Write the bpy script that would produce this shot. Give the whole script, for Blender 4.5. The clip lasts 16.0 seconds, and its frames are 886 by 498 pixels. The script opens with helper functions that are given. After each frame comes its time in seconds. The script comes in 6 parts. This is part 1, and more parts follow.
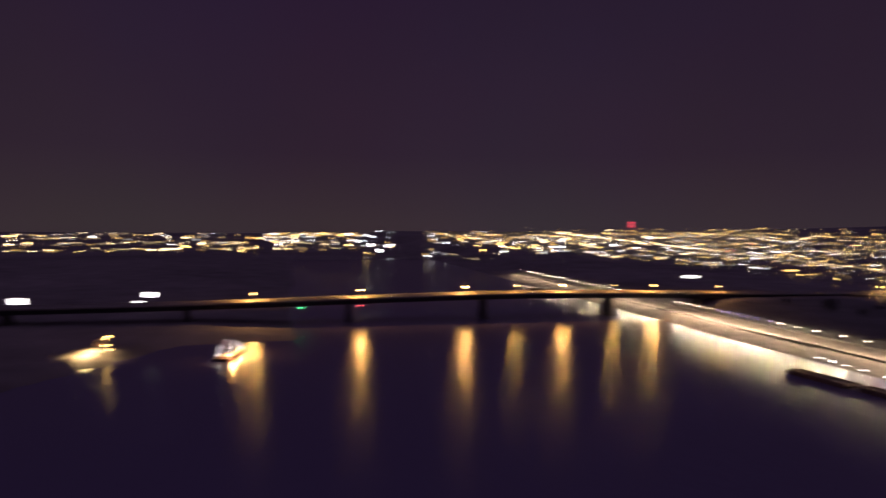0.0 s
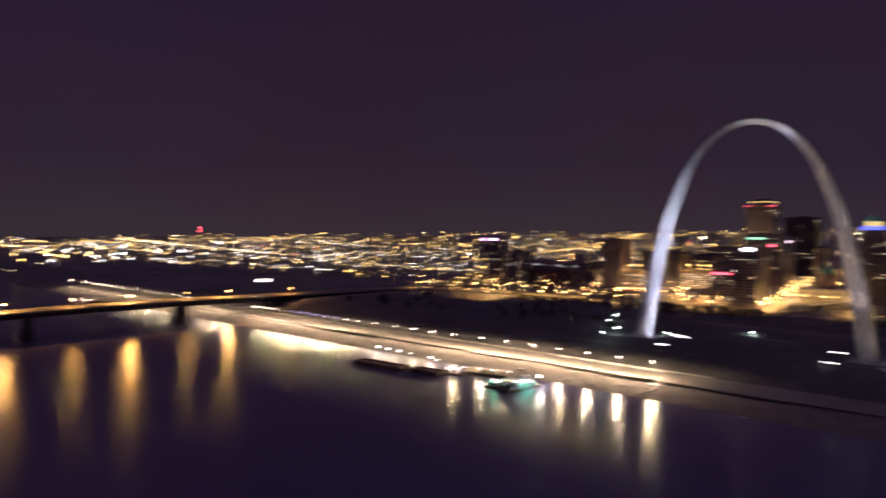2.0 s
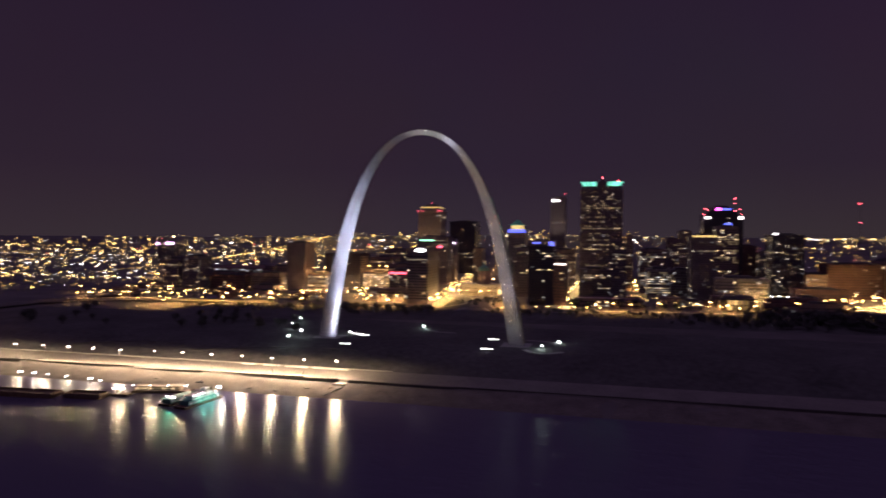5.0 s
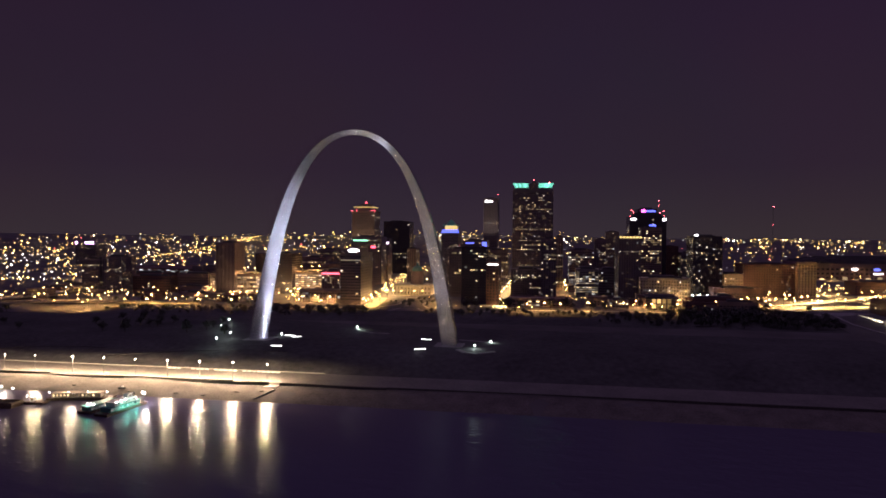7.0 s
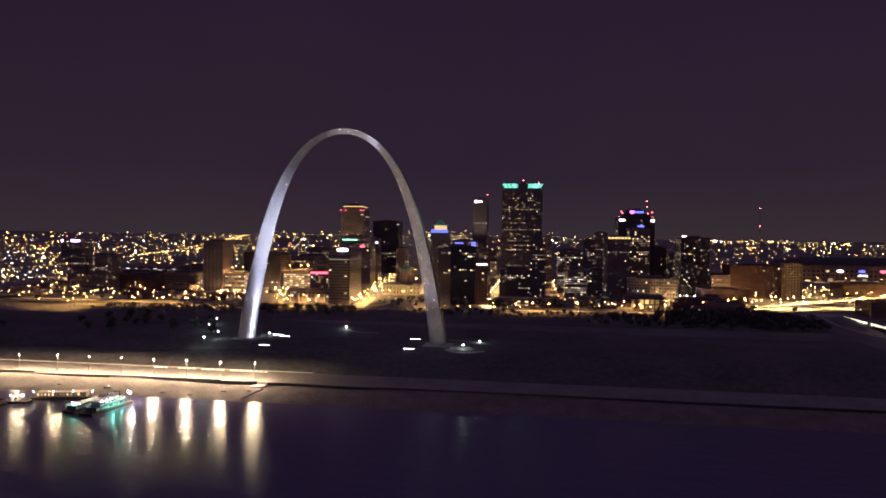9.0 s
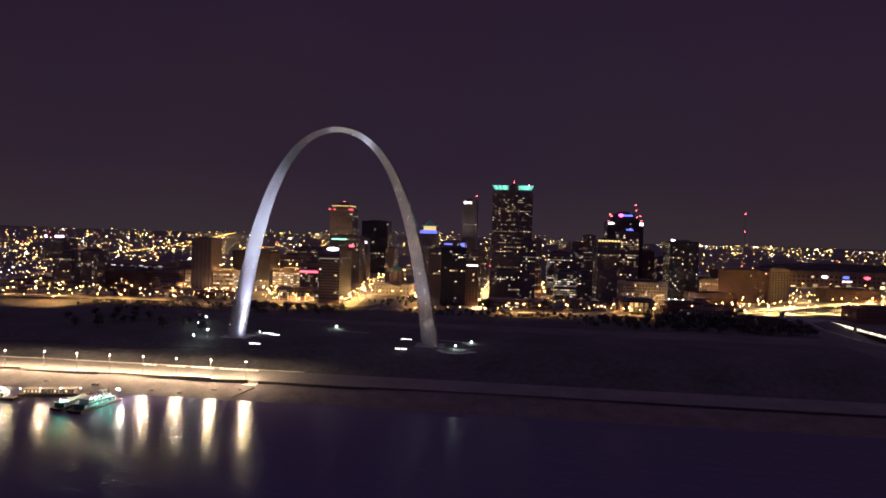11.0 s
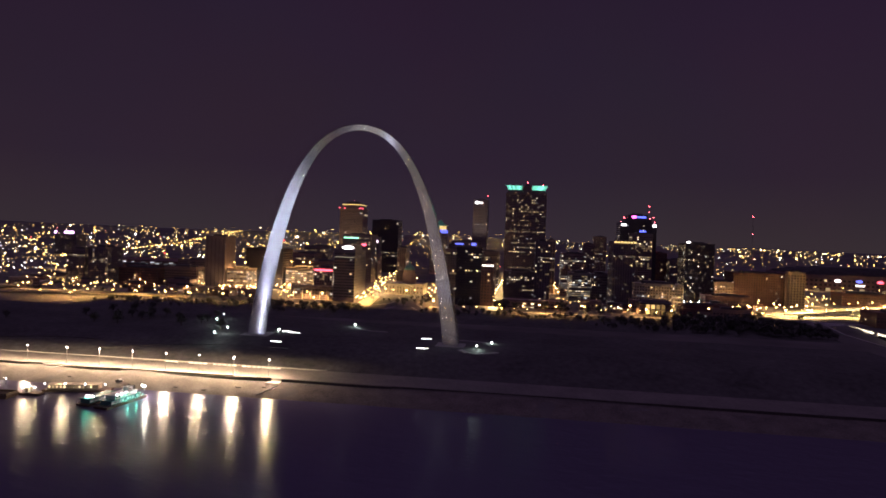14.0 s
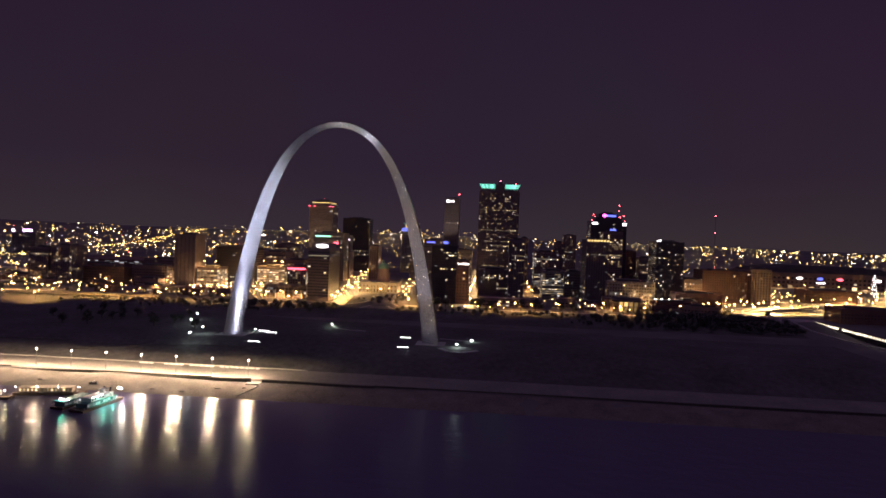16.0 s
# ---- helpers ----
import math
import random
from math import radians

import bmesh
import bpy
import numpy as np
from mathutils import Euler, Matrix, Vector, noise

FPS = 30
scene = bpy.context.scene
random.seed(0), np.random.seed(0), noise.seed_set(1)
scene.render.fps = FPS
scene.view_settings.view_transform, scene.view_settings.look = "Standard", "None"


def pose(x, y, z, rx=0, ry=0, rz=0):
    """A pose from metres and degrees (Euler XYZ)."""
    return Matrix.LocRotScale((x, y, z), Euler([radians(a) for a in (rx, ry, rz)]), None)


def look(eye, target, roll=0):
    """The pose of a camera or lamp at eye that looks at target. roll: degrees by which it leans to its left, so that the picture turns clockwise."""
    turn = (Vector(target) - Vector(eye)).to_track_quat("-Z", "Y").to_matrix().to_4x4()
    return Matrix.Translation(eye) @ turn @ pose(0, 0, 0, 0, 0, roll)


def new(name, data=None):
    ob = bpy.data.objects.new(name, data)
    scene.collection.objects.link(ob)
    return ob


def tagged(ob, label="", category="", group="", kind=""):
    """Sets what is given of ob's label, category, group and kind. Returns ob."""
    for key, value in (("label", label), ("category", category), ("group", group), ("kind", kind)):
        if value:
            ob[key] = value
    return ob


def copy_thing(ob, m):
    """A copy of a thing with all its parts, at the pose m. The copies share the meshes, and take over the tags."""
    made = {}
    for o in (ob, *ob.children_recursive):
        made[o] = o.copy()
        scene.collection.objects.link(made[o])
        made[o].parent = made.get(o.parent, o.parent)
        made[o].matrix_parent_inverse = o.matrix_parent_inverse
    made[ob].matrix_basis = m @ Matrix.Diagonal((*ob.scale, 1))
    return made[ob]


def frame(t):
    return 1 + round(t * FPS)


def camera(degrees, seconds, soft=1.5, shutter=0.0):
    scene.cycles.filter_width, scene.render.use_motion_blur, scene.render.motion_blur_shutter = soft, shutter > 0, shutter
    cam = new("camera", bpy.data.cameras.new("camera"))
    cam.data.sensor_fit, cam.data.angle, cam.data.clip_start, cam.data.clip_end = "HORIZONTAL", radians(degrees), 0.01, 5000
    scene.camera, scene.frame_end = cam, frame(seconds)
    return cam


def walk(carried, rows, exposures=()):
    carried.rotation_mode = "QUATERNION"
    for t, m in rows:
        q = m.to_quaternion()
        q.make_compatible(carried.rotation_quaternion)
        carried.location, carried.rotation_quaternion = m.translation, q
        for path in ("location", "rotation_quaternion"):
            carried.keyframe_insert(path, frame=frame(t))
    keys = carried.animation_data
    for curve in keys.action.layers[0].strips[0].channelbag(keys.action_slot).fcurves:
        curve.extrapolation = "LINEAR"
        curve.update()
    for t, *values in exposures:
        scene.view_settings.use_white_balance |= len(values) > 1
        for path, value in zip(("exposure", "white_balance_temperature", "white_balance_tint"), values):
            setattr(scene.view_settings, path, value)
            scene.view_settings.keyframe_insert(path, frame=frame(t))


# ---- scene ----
# Night flight over a river beside a steel arch and a lit downtown.
# x runs along the river front, y across the park towards the city, z up from the water.
cam = camera(67.19, 16.0, soft=1.7, shutter=1.1)
PATH = [
    (0, pose(184.25, -587.54, 116.77, 0, 0, 77.054) @ pose(0, 0, 0, 87.762) @ pose(0, 0, 0, 0, 0, 0.504)),
    (0.5, pose(183.89, -588.89, 117.00, 0, 0, 67.829) @ pose(0, 0, 0, 87.910) @ pose(0, 0, 0, 0, 0, 0.592)),
    (1, pose(182.52, -590.98, 117.14, 0, 0, 58.500) @ pose(0, 0, 0, 88.105) @ pose(0, 0, 0, 0, 0, 0.604)),
    (1.5, pose(178.71, -591.64, 117.10, 0, 0, 49.601) @ pose(0, 0, 0, 88.286) @ pose(0, 0, 0, 0, 0, 0.585)),
    (2, pose(176.16, -591.40, 116.93, 0, 0, 41.177) @ pose(0, 0, 0, 88.494) @ pose(0, 0, 0, 0, 0, 0.497)),
    (2.5, pose(174.28, -588.80, 116.53, 0, 0, 33.614) @ pose(0, 0, 0, 88.649) @ pose(0, 0, 0, 0, 0, 0.415)),
    (3, pose(174.78, -585.96, 115.99, 0, 0, 28.875) @ pose(0, 0, 0, 88.757) @ pose(0, 0, 0, 0, 0, 0.309)),
    (3.5, pose(174.93, -584.05, 115.79, 0, 0, 25.152) @ pose(0, 0, 0, 88.817) @ pose(0, 0, 0, 0, 0, 0.313)),
    (4, pose(174.41, -582.96, 115.81, 0, 0, 21.574) @ pose(0, 0, 0, 88.849) @ pose(0, 0, 0, 0, 0, 0.348)),
    (4.5, pose(174.38, -582.54, 115.94, 0, 0, 18.645) @ pose(0, 0, 0, 88.887) @ pose(0, 0, 0, 0, 0, 0.351)),
    (5, pose(174.59, -582.95, 115.90, 0, 0, 14.704) @ pose(0, 0, 0, 88.973) @ pose(0, 0, 0, 0, 0, 0.317)),
    (7.5, pose(175.58, -584.43, 116.84, 0, 0, 8.850) @ pose(0, 0, 0, 88.990) @ pose(0, 0, 0, 0, 0, 0.502)),
    (8, pose(175.84, -584.30, 116.71, 0, 0, 8.585) @ pose(0, 0, 0, 88.992) @ pose(0, 0, 0, 0, 0, 0.551)),
    (8.5, pose(175.62, -584.94, 116.45, 0, 0, 8.351) @ pose(0, 0, 0, 88.997) @ pose(0, 0, 0, 0, 0, 0.625)),
    (9, pose(175.26, -584.02, 116.54, 0, 0, 8.113) @ pose(0, 0, 0, 88.995) @ pose(0, 0, 0, 0, 0, 0.777)),
    (9.5, pose(174.17, -583.74, 116.31, 0, 0, 7.839) @ pose(0, 0, 0, 89.006) @ pose(0, 0, 0, 0, 0, 0.975)),
    (12, pose(165.21, -583.57, 115.53, 0, 0, 6.692) @ pose(0, 0, 0, 89.163) @ pose(0, 0, 0, 0, 0, 1.752)),
    (12.5, pose(162.55, -583.25, 115.53, 0, 0, 6.841) @ pose(0, 0, 0, 89.140) @ pose(0, 0, 0, 0, 0, 1.903)),
    (13, pose(159.29, -583.39, 115.33, 0, 0, 6.960) @ pose(0, 0, 0, 89.125) @ pose(0, 0, 0, 0, 0, 2.060)),
    (13.5, pose(156.40, -583.38, 114.91, 0, 0, 7.105) @ pose(0, 0, 0, 89.127) @ pose(0, 0, 0, 0, 0, 2.127)),
    (14, pose(153.22, -583.17, 114.66, 0, 0, 7.273) @ pose(0, 0, 0, 89.100) @ pose(0, 0, 0, 0, 0, 2.174)),
    (14.5, pose(150.03, -582.94, 114.43, 0, 0, 7.447) @ pose(0, 0, 0, 89.065) @ pose(0, 0, 0, 0, 0, 2.273)),
    (15, pose(147.34, -583.22, 114.47, 0, 0, 6.697) @ pose(0, 0, 0, 89.064) @ pose(0, 0, 0, 0, 0, 2.279)),
    (15.5, pose(144.07, -583.43, 114.43, 0, 0, 4.728) @ pose(0, 0, 0, 89.100) @ pose(0, 0, 0, 0, 0, 2.170)),
    (16, pose(141.53, -583.31, 114.22, 0, 0, 4.402) @ pose(0, 0, 0, 89.069) @ pose(0, 0, 0, 0, 0, 2.186)),
]
walk(cam, PATH, [(0, 0.0, 6600, 19), (16, 0.0, 6600, 19)])

# ---- world and large lights ----
world = bpy.data.worlds.new("night_sky")
scene.world = world
world.use_nodes = True
wn, wl = world.node_tree.nodes, world.node_tree.links
wn.clear()
w_out = wn.new("ShaderNodeOutputWorld")
w_bg = wn.new("ShaderNodeBackground")
w_tc = wn.new("ShaderNodeTexCoord")
w_sep = wn.new("ShaderNodeSeparateXYZ")
w_map = wn.new("ShaderNodeValToRGB")
w_noise = wn.new("ShaderNodeTexNoise")
w_mix = wn.new("ShaderNodeMix")
w_mix.data_type = "RGBA"
w_mix.blend_type = "MULTIPLY"
w_mix.inputs[0].default_value = 0.35
w_noise.inputs["Scale"].default_value = 2.2
w_noise.inputs["Detail"].default_value = 3
wl.new(w_tc.outputs["Generated"], w_sep.inputs[0])
wl.new(w_tc.outputs["Generated"], w_noise.inputs["Vector"])
wl.new(w_sep.outputs["Z"], w_map.inputs[0])
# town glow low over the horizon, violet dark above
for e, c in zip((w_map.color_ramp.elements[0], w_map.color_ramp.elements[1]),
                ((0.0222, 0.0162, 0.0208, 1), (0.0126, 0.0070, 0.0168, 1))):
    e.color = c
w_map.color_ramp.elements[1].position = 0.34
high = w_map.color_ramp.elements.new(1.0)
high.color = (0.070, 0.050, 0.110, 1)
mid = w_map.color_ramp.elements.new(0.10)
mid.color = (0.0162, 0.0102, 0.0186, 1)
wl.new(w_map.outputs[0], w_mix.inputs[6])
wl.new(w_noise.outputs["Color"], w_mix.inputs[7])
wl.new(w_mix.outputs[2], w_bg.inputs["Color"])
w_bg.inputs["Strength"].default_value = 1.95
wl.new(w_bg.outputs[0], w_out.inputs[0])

WARM_WHITE = (1.0, 0.75, 0.47)


def down_lamp(name, color, watts, degrees, radius):
    """A cut-off street luminaire: light below the horizontal only."""
    d = bpy.data.lights.new(name, "SPOT")
    d.color, d.energy, d.shadow_soft_size, d.spot_size, d.spot_blend = color, watts, radius, radians(degrees), 0.3
    return d


def point_lamp(name, color, watts, radius):
    d = bpy.data.lights.new(name, "POINT")
    d.color, d.energy, d.shadow_soft_size = color, watts, radius
    return d


LAMP_BANK = down_lamp("bank_light", WARM_WHITE, 69000, 174, 0.45)
LAMP_BANK.spot_blend = 0.12

# weaker light for the lamps down river, to calm their reflections
LAMP_BANK_DIM = down_lamp("bank_light", WARM_WHITE, 27000, 174, 0.45)
LAMP_BANK_DIM.spot_blend = 0.12
LAMP_STREET = down_lamp("street_light", (1.0, 0.56, 0.18), 24000, 162, 0.6)
LAMP_STREET.spot_blend = 0.2
LAMP_AVENUE = down_lamp("avenue_light", (1.0, 0.69, 0.28), 80000, 150, 0.8)
LAMP_YARD = down_lamp("yard_light", (1.0, 0.68, 0.24), 90000, 152, 1.0)
LAMP_COOL = down_lamp("cool_street_light", (0.86, 0.95, 1.0), 45000, 162, 0.6)
# fill light on added posts, to brighten facades
LAMP_WASH = point_lamp("wash_light", (1.0, 0.62, 0.24), 11000, 0.6)
LAMP_FAINT = down_lamp("faint_bridge_light", (1.0, 0.48, 0.12), 26000, 175, 0.8)
LAMP_BRIDGE = down_lamp("bridge_light", (1.0, 0.50, 0.14), 110000, 175, 0.8)
LAMP_BRIDGE.spot_blend = LAMP_FAINT.spot_blend = 0.06
LAMP_PARK = point_lamp("park_light", (0.75, 1.0, 0.92), 1800, 0.4)
LAMP_BOW = point_lamp("bow_light", (1.0, 0.95, 0.84), 14000, 0.5)
LAMP_STAGE = point_lamp("stage_light", (1.0, 0.86, 0.42), 1300, 0.4)
LAMP_DOCK = point_lamp("dock_light", (1.0, 0.90, 0.74), 1500, 0.5)
# fill light that tints the moored boats teal, without a lamp of its own
LAMP_GREEN = point_lamp("green_light", (0.10, 1.0, 0.72), 1300, 0.4)


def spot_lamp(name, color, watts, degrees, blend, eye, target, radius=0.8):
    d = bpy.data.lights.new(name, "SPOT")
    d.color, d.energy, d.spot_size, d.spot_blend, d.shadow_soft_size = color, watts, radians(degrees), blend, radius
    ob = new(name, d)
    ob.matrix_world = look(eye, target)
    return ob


# floodlight banks in the lawn between the legs
FLOOD = (0.72, 0.80, 1.0)
SOUTH, NORTH = (-58, -38, 21.8), (68, -29, 21.8)
spot_lamp("flood_beam", FLOOD, 0.03e6, 100, 1.0, SOUTH, (-88, -4, 30))
spot_lamp("flood_beam", FLOOD, 0.10e6, 60, 1.0, SOUTH, (-84, -3, 90))
spot_lamp("flood_beam", FLOOD, 0.5e6, 44, 1.0, SOUTH, (-66, -2, 150))
spot_lamp("flood_beam", FLOOD, 0.9e6, 40, 1.0, SOUTH, (-34, 0, 212))
spot_lamp("flood_beam", FLOOD, 0.075e6, 100, 1.0, NORTH, (90, -4, 50))
spot_lamp("flood_beam", FLOOD, 0.75e6, 56, 1.0, NORTH, (76, -2, 120))
spot_lamp("flood_beam", FLOOD, 1.8e6, 40, 1.0, NORTH, (34, 0, 212))

# ---- materials ----


def coords(nt, kind="Object"):
    return nt.nodes.new("ShaderNodeTexCoord").outputs[kind]


def surface(name, color, rough=0.7, metal=0.0, scale=0.3, vary=0.35, bump=0.3, spec=0.4):
    """A painted or mineral surface with coarse stains and fine grain."""
    m = bpy.data.materials.new(name)
    m.use_nodes = True
    nt = m.node_tree
    b = nt.nodes["Principled BSDF"]
    b.inputs["Roughness"].default_value = rough
    b.inputs["Metallic"].default_value = metal
    b.inputs["Specular IOR Level"].default_value = spec
    co = coords(nt)
    coarse = nt.nodes.new("ShaderNodeTexNoise")
    fine = nt.nodes.new("ShaderNodeTexNoise")
    coarse.inputs["Scale"].default_value, coarse.inputs["Detail"].default_value = scale * 0.12, 4
    fine.inputs["Scale"].default_value, fine.inputs["Detail"].default_value = scale, 6
    add = nt.nodes.new("ShaderNodeMath")
    add.operation = "ADD"
    half = nt.nodes.new("ShaderNodeMath")
    half.operation = "MULTIPLY"
    half.inputs[1].default_value = 0.5
    ramp = nt.nodes.new("ShaderNodeMapRange")
    ramp.inputs[1].default_value, ramp.inputs[2].default_value = 0.3, 0.7
    ramp.inputs[3].default_value, ramp.inputs[4].default_value = 1 - vary, 1 + vary
    mul = nt.nodes.new("ShaderNodeVectorMath")
    mul.operation = "SCALE"
    mul.inputs[0].default_value = color
    for n in (coarse, fine):
        nt.links.new(co, n.inputs["Vector"])
    nt.links.new(coarse.outputs["Fac"], add.inputs[0])
    nt.links.new(fine.outputs["Fac"], add.inputs[1])
    nt.links.new(add.outputs[0], half.inputs[0])
    nt.links.new(half.outputs[0], ramp.inputs[0])
    nt.links.new(ramp.outputs[0], mul.inputs["Scale"])
    nt.links.new(mul.outputs[0], b.inputs["Base Color"])
    if bump:
        bp = nt.nodes.new("ShaderNodeBump")
        bp.inputs["Strength"].default_value = bump
        nt.links.new(fine.outputs["Fac"], bp.inputs["Height"])
        nt.links.new(bp.outputs[0], b.inputs["Normal"])
    return m


def glow(name, color, strength, vary=0.0, island=False):
    """A surface that gives off light: lamp glass, lit pane, sign face."""
    m = bpy.data.materials.new(name)
    m.use_nodes = True
    nt = m.node_tree
    nt.nodes.remove(nt.nodes["Principled BSDF"])
    e = nt.nodes.new("ShaderNodeEmission")
    e.inputs["Color"].default_value = (*color, 1)
    e.inputs["Strength"].default_value = strength
    if vary:
        if island:
            r = nt.nodes.new("ShaderNodeNewGeometry").outputs["Random Per Island"]
        else:
            r = nt.nodes.new("ShaderNodeObjectInfo").outputs["Random"]
        p = nt.nodes.new("ShaderNodeMath")
        p.operation = "POWER"
        p.inputs[1].default_value = 3.0
        mr = nt.nodes.new("ShaderNodeMapRange")
        mr.inputs[3].default_value, mr.inputs[4].default_value = strength * (1 - vary), strength * (1 + 2.4 * vary)
        nt.links.new(r, p.inputs[0])
        nt.links.new(p.outputs[0], mr.inputs[0])
        nt.links.new(mr.outputs[0], e.inputs["Strength"])
    nt.links.new(e.outputs[0], nt.nodes["Material Output"].inputs[0])
    m.cycles.emission_sampling = "NONE"
    return m


def water_material():
    """Silty river: a dark body under a glossy skin with swell, wind ripples and fine chop."""
    m = bpy.data.materials.new("river_water")
    m.use_nodes = True
    nt = m.node_tree
    nt.nodes.remove(nt.nodes["Principled BSDF"])
    body = nt.nodes.new("ShaderNodeBsdfDiffuse")
    body.inputs["Color"].default_value = (0.118, 0.10, 0.168, 1)
    gloss = []
    for rough, tint in ((0.175, 0.55), (0.30, 0.9)):
        skin = nt.nodes.new("ShaderNodeBsdfAnisotropic")
        skin.distribution = "BECKMANN"
        skin.inputs["Color"].default_value = (tint, tint, tint, 1)
        skin.inputs["Roughness"].default_value = rough
        skin.inputs["Anisotropy"].default_value = 0.0
        gloss.append(skin)
    both = nt.nodes.new("ShaderNodeMixShader")
    both.inputs[0].default_value = 0.45
    fres = nt.nodes.new("ShaderNodeFresnel")
    fres.inputs["IOR"].default_value = 1.33
    mix = nt.nodes.new("ShaderNodeMixShader")
    co = coords(nt)
    mp = nt.nodes.new("ShaderNodeMapping")
    mp.inputs["Rotation"].default_value = (0, 0, radians(12))
    mp.inputs["Scale"].default_value = (0.6, 1.0, 1.0)
    nt.links.new(co, mp.inputs[0])
    last = None
    for scale, detail, height in ((0.10, 1, 0.60), (0.32, 1, 0.36), (0.95, 1, 0.07)):
        wave = nt.nodes.new("ShaderNodeTexNoise")
        wave.inputs["Scale"].default_value, wave.inputs["Detail"].default_value = scale, detail
        nt.links.new(mp.outputs[0], wave.inputs["Vector"])
        bp = nt.nodes.new("ShaderNodeBump")
        bp.inputs["Strength"].default_value, bp.inputs["Distance"].default_value = 1.0, height
        nt.links.new(wave.outputs["Fac"], bp.inputs["Height"])
        if last:
            nt.links.new(last, bp.inputs["Normal"])
        last = bp.outputs[0]
    for k, skin in enumerate(gloss):
        nt.links.new(last, skin.inputs["Normal"])
        nt.links.new(skin.outputs[0], both.inputs[1 + k])
    nt.links.new(fres.outputs[0], mix.inputs[0])
    nt.links.new(body.outputs[0], mix.inputs[1])
    nt.links.new(both.outputs[0], mix.inputs[2])
    nt.links.new(mix.outputs[0], nt.nodes["Material Output"].inputs[0])
    return m


def steel_material():
    """Brushed stainless plates: sheen drawn out along the leg, each section slightly different."""
    m = surface("stainless_steel", (0.56, 0.56, 0.60), rough=0.42, metal=0.92, scale=0.6, vary=0.2, bump=0.27)
    nt = m.node_tree
    b = nt.nodes["Principled BSDF"]
    b.inputs["Anisotropic"].default_value = 1.0
    # the grain follows the catenary: the slope of the curve at each place gives its direction
    sep = nt.nodes.new("ShaderNodeSeparateXYZ")
    nt.links.new(coords(nt), sep.inputs[0])
    last = sep.outputs[0]
    for op, v in (("MULTIPLY", 0.0100333 / 0.3048), ("SINH", 0), ("MULTIPLY", -0.69)):
        n = nt.nodes.new("ShaderNodeMath")
        n.operation, n.inputs[1].default_value = op, v
        nt.links.new(last, n.inputs[0])
        last = n.outputs[0]
    way = nt.nodes.new("ShaderNodeCombineXYZ")
    way.inputs[0].default_value = 1.0
    nt.links.new(last, way.inputs[2])
    unit = nt.nodes.new("ShaderNodeVectorMath")
    unit.operation = "NORMALIZE"
    nt.links.new(way.outputs[0], unit.inputs[0])
    nt.links.new(unit.outputs[0], b.inputs["Tangent"])
    r = nt.nodes.new("ShaderNodeObjectInfo").outputs["Random"]
    mr = nt.nodes.new("ShaderNodeMapRange")
    mr.inputs[3].default_value, mr.inputs[4].default_value = 0.25, 0.262
    nt.links.new(r, mr.inputs[0])
    nt.links.new(mr.outputs[0], b.inputs["Roughness"])
    return m


WATER = water_material()
STEEL = steel_material()
COBBLE = surface("cobbled_levee", (0.165, 0.141, 0.12), 0.85, scale=0.7, vary=0.45, bump=0.6)
ROAD = surface("pale_road", (0.44, 0.40, 0.34), 0.8, scale=0.5, vary=0.22, bump=0.2)
ASPHALT = surface("asphalt", (0.05, 0.047, 0.045), 0.85, scale=0.5, vary=0.3)
CONCRETE = surface("concrete", (0.36, 0.34, 0.31), 0.8, scale=0.6, vary=0.25)
OLDROAD = surface("worn_road", (0.20, 0.18, 0.158), 0.85, scale=0.4, vary=0.3)
WALLSTONE = surface("stained_wall_stone", (0.11, 0.10, 0.09), 0.9, scale=0.5, vary=0.4)
GRASS = surface("lawn", (0.095, 0.09, 0.085), 0.95, scale=0.2, vary=0.5)
CITYGROUND = surface("town_ground", (0.15, 0.135, 0.125), 0.9, scale=0.02, vary=0.5, bump=0.0)
BARK = surface("bark", (0.10, 0.075, 0.055), 0.9, scale=2.0)
LEAF = surface("leaves", (0.12, 0.12, 0.105), 0.8, scale=0.6, vary=0.5, bump=0.0)
PAINT = surface("lamp_post_paint", (0.10, 0.10, 0.10), 0.5, scale=1.0, vary=0.2)
HULL = surface("rusty_barge_hull", (0.10, 0.065, 0.05), 0.75, scale=0.5, vary=0.5)
WHITEPAINT = surface("white_boat_paint", (0.72, 0.72, 0.70), 0.45, scale=0.8, vary=0.15)
TEALPAINT = surface("teal_boat_paint", (0.07, 0.22, 0.21), 0.5, scale=0.8, vary=0.2)
BRIDGESTEEL = surface("bridge_girder_paint", (0.045, 0.045, 0.05), 0.6, scale=0.4, vary=0.3)
BRICK = surface("red_brown_brick", (0.23, 0.135, 0.115), 0.85, scale=0.8, vary=0.3)
TAN = surface("tan_stone", (0.40, 0.31, 0.24), 0.8, scale=0.5, vary=0.2)
PALE = surface("pale_limestone", (0.48, 0.44, 0.36), 0.8, scale=0.5, vary=0.2)
BROWNSTONE = surface("brown_concrete", (0.32, 0.235, 0.215), 0.8, scale=0.5, vary=0.25)
DARKSTONE = surface("dark_granite", (0.24, 0.20, 0.21), 0.6, scale=0.5, vary=0.25)
DARKGLASS = surface("dark_glass", (0.09, 0.08, 0.095), 0.15, scale=0.4, vary=0.3, bump=0.0, spec=0.6)
WINGLASS = surface("unlit_window_glass", (0.075, 0.062, 0.062), 0.3, scale=0.4, vary=0.3, bump=0.0, spec=0.5)
COPPER = surface("green_copper", (0.16, 0.36, 0.30), 0.6, scale=0.5, vary=0.2)
ROOFING = surface("roof_gravel", (0.15, 0.14, 0.135), 0.9, scale=0.5, vary=0.3)

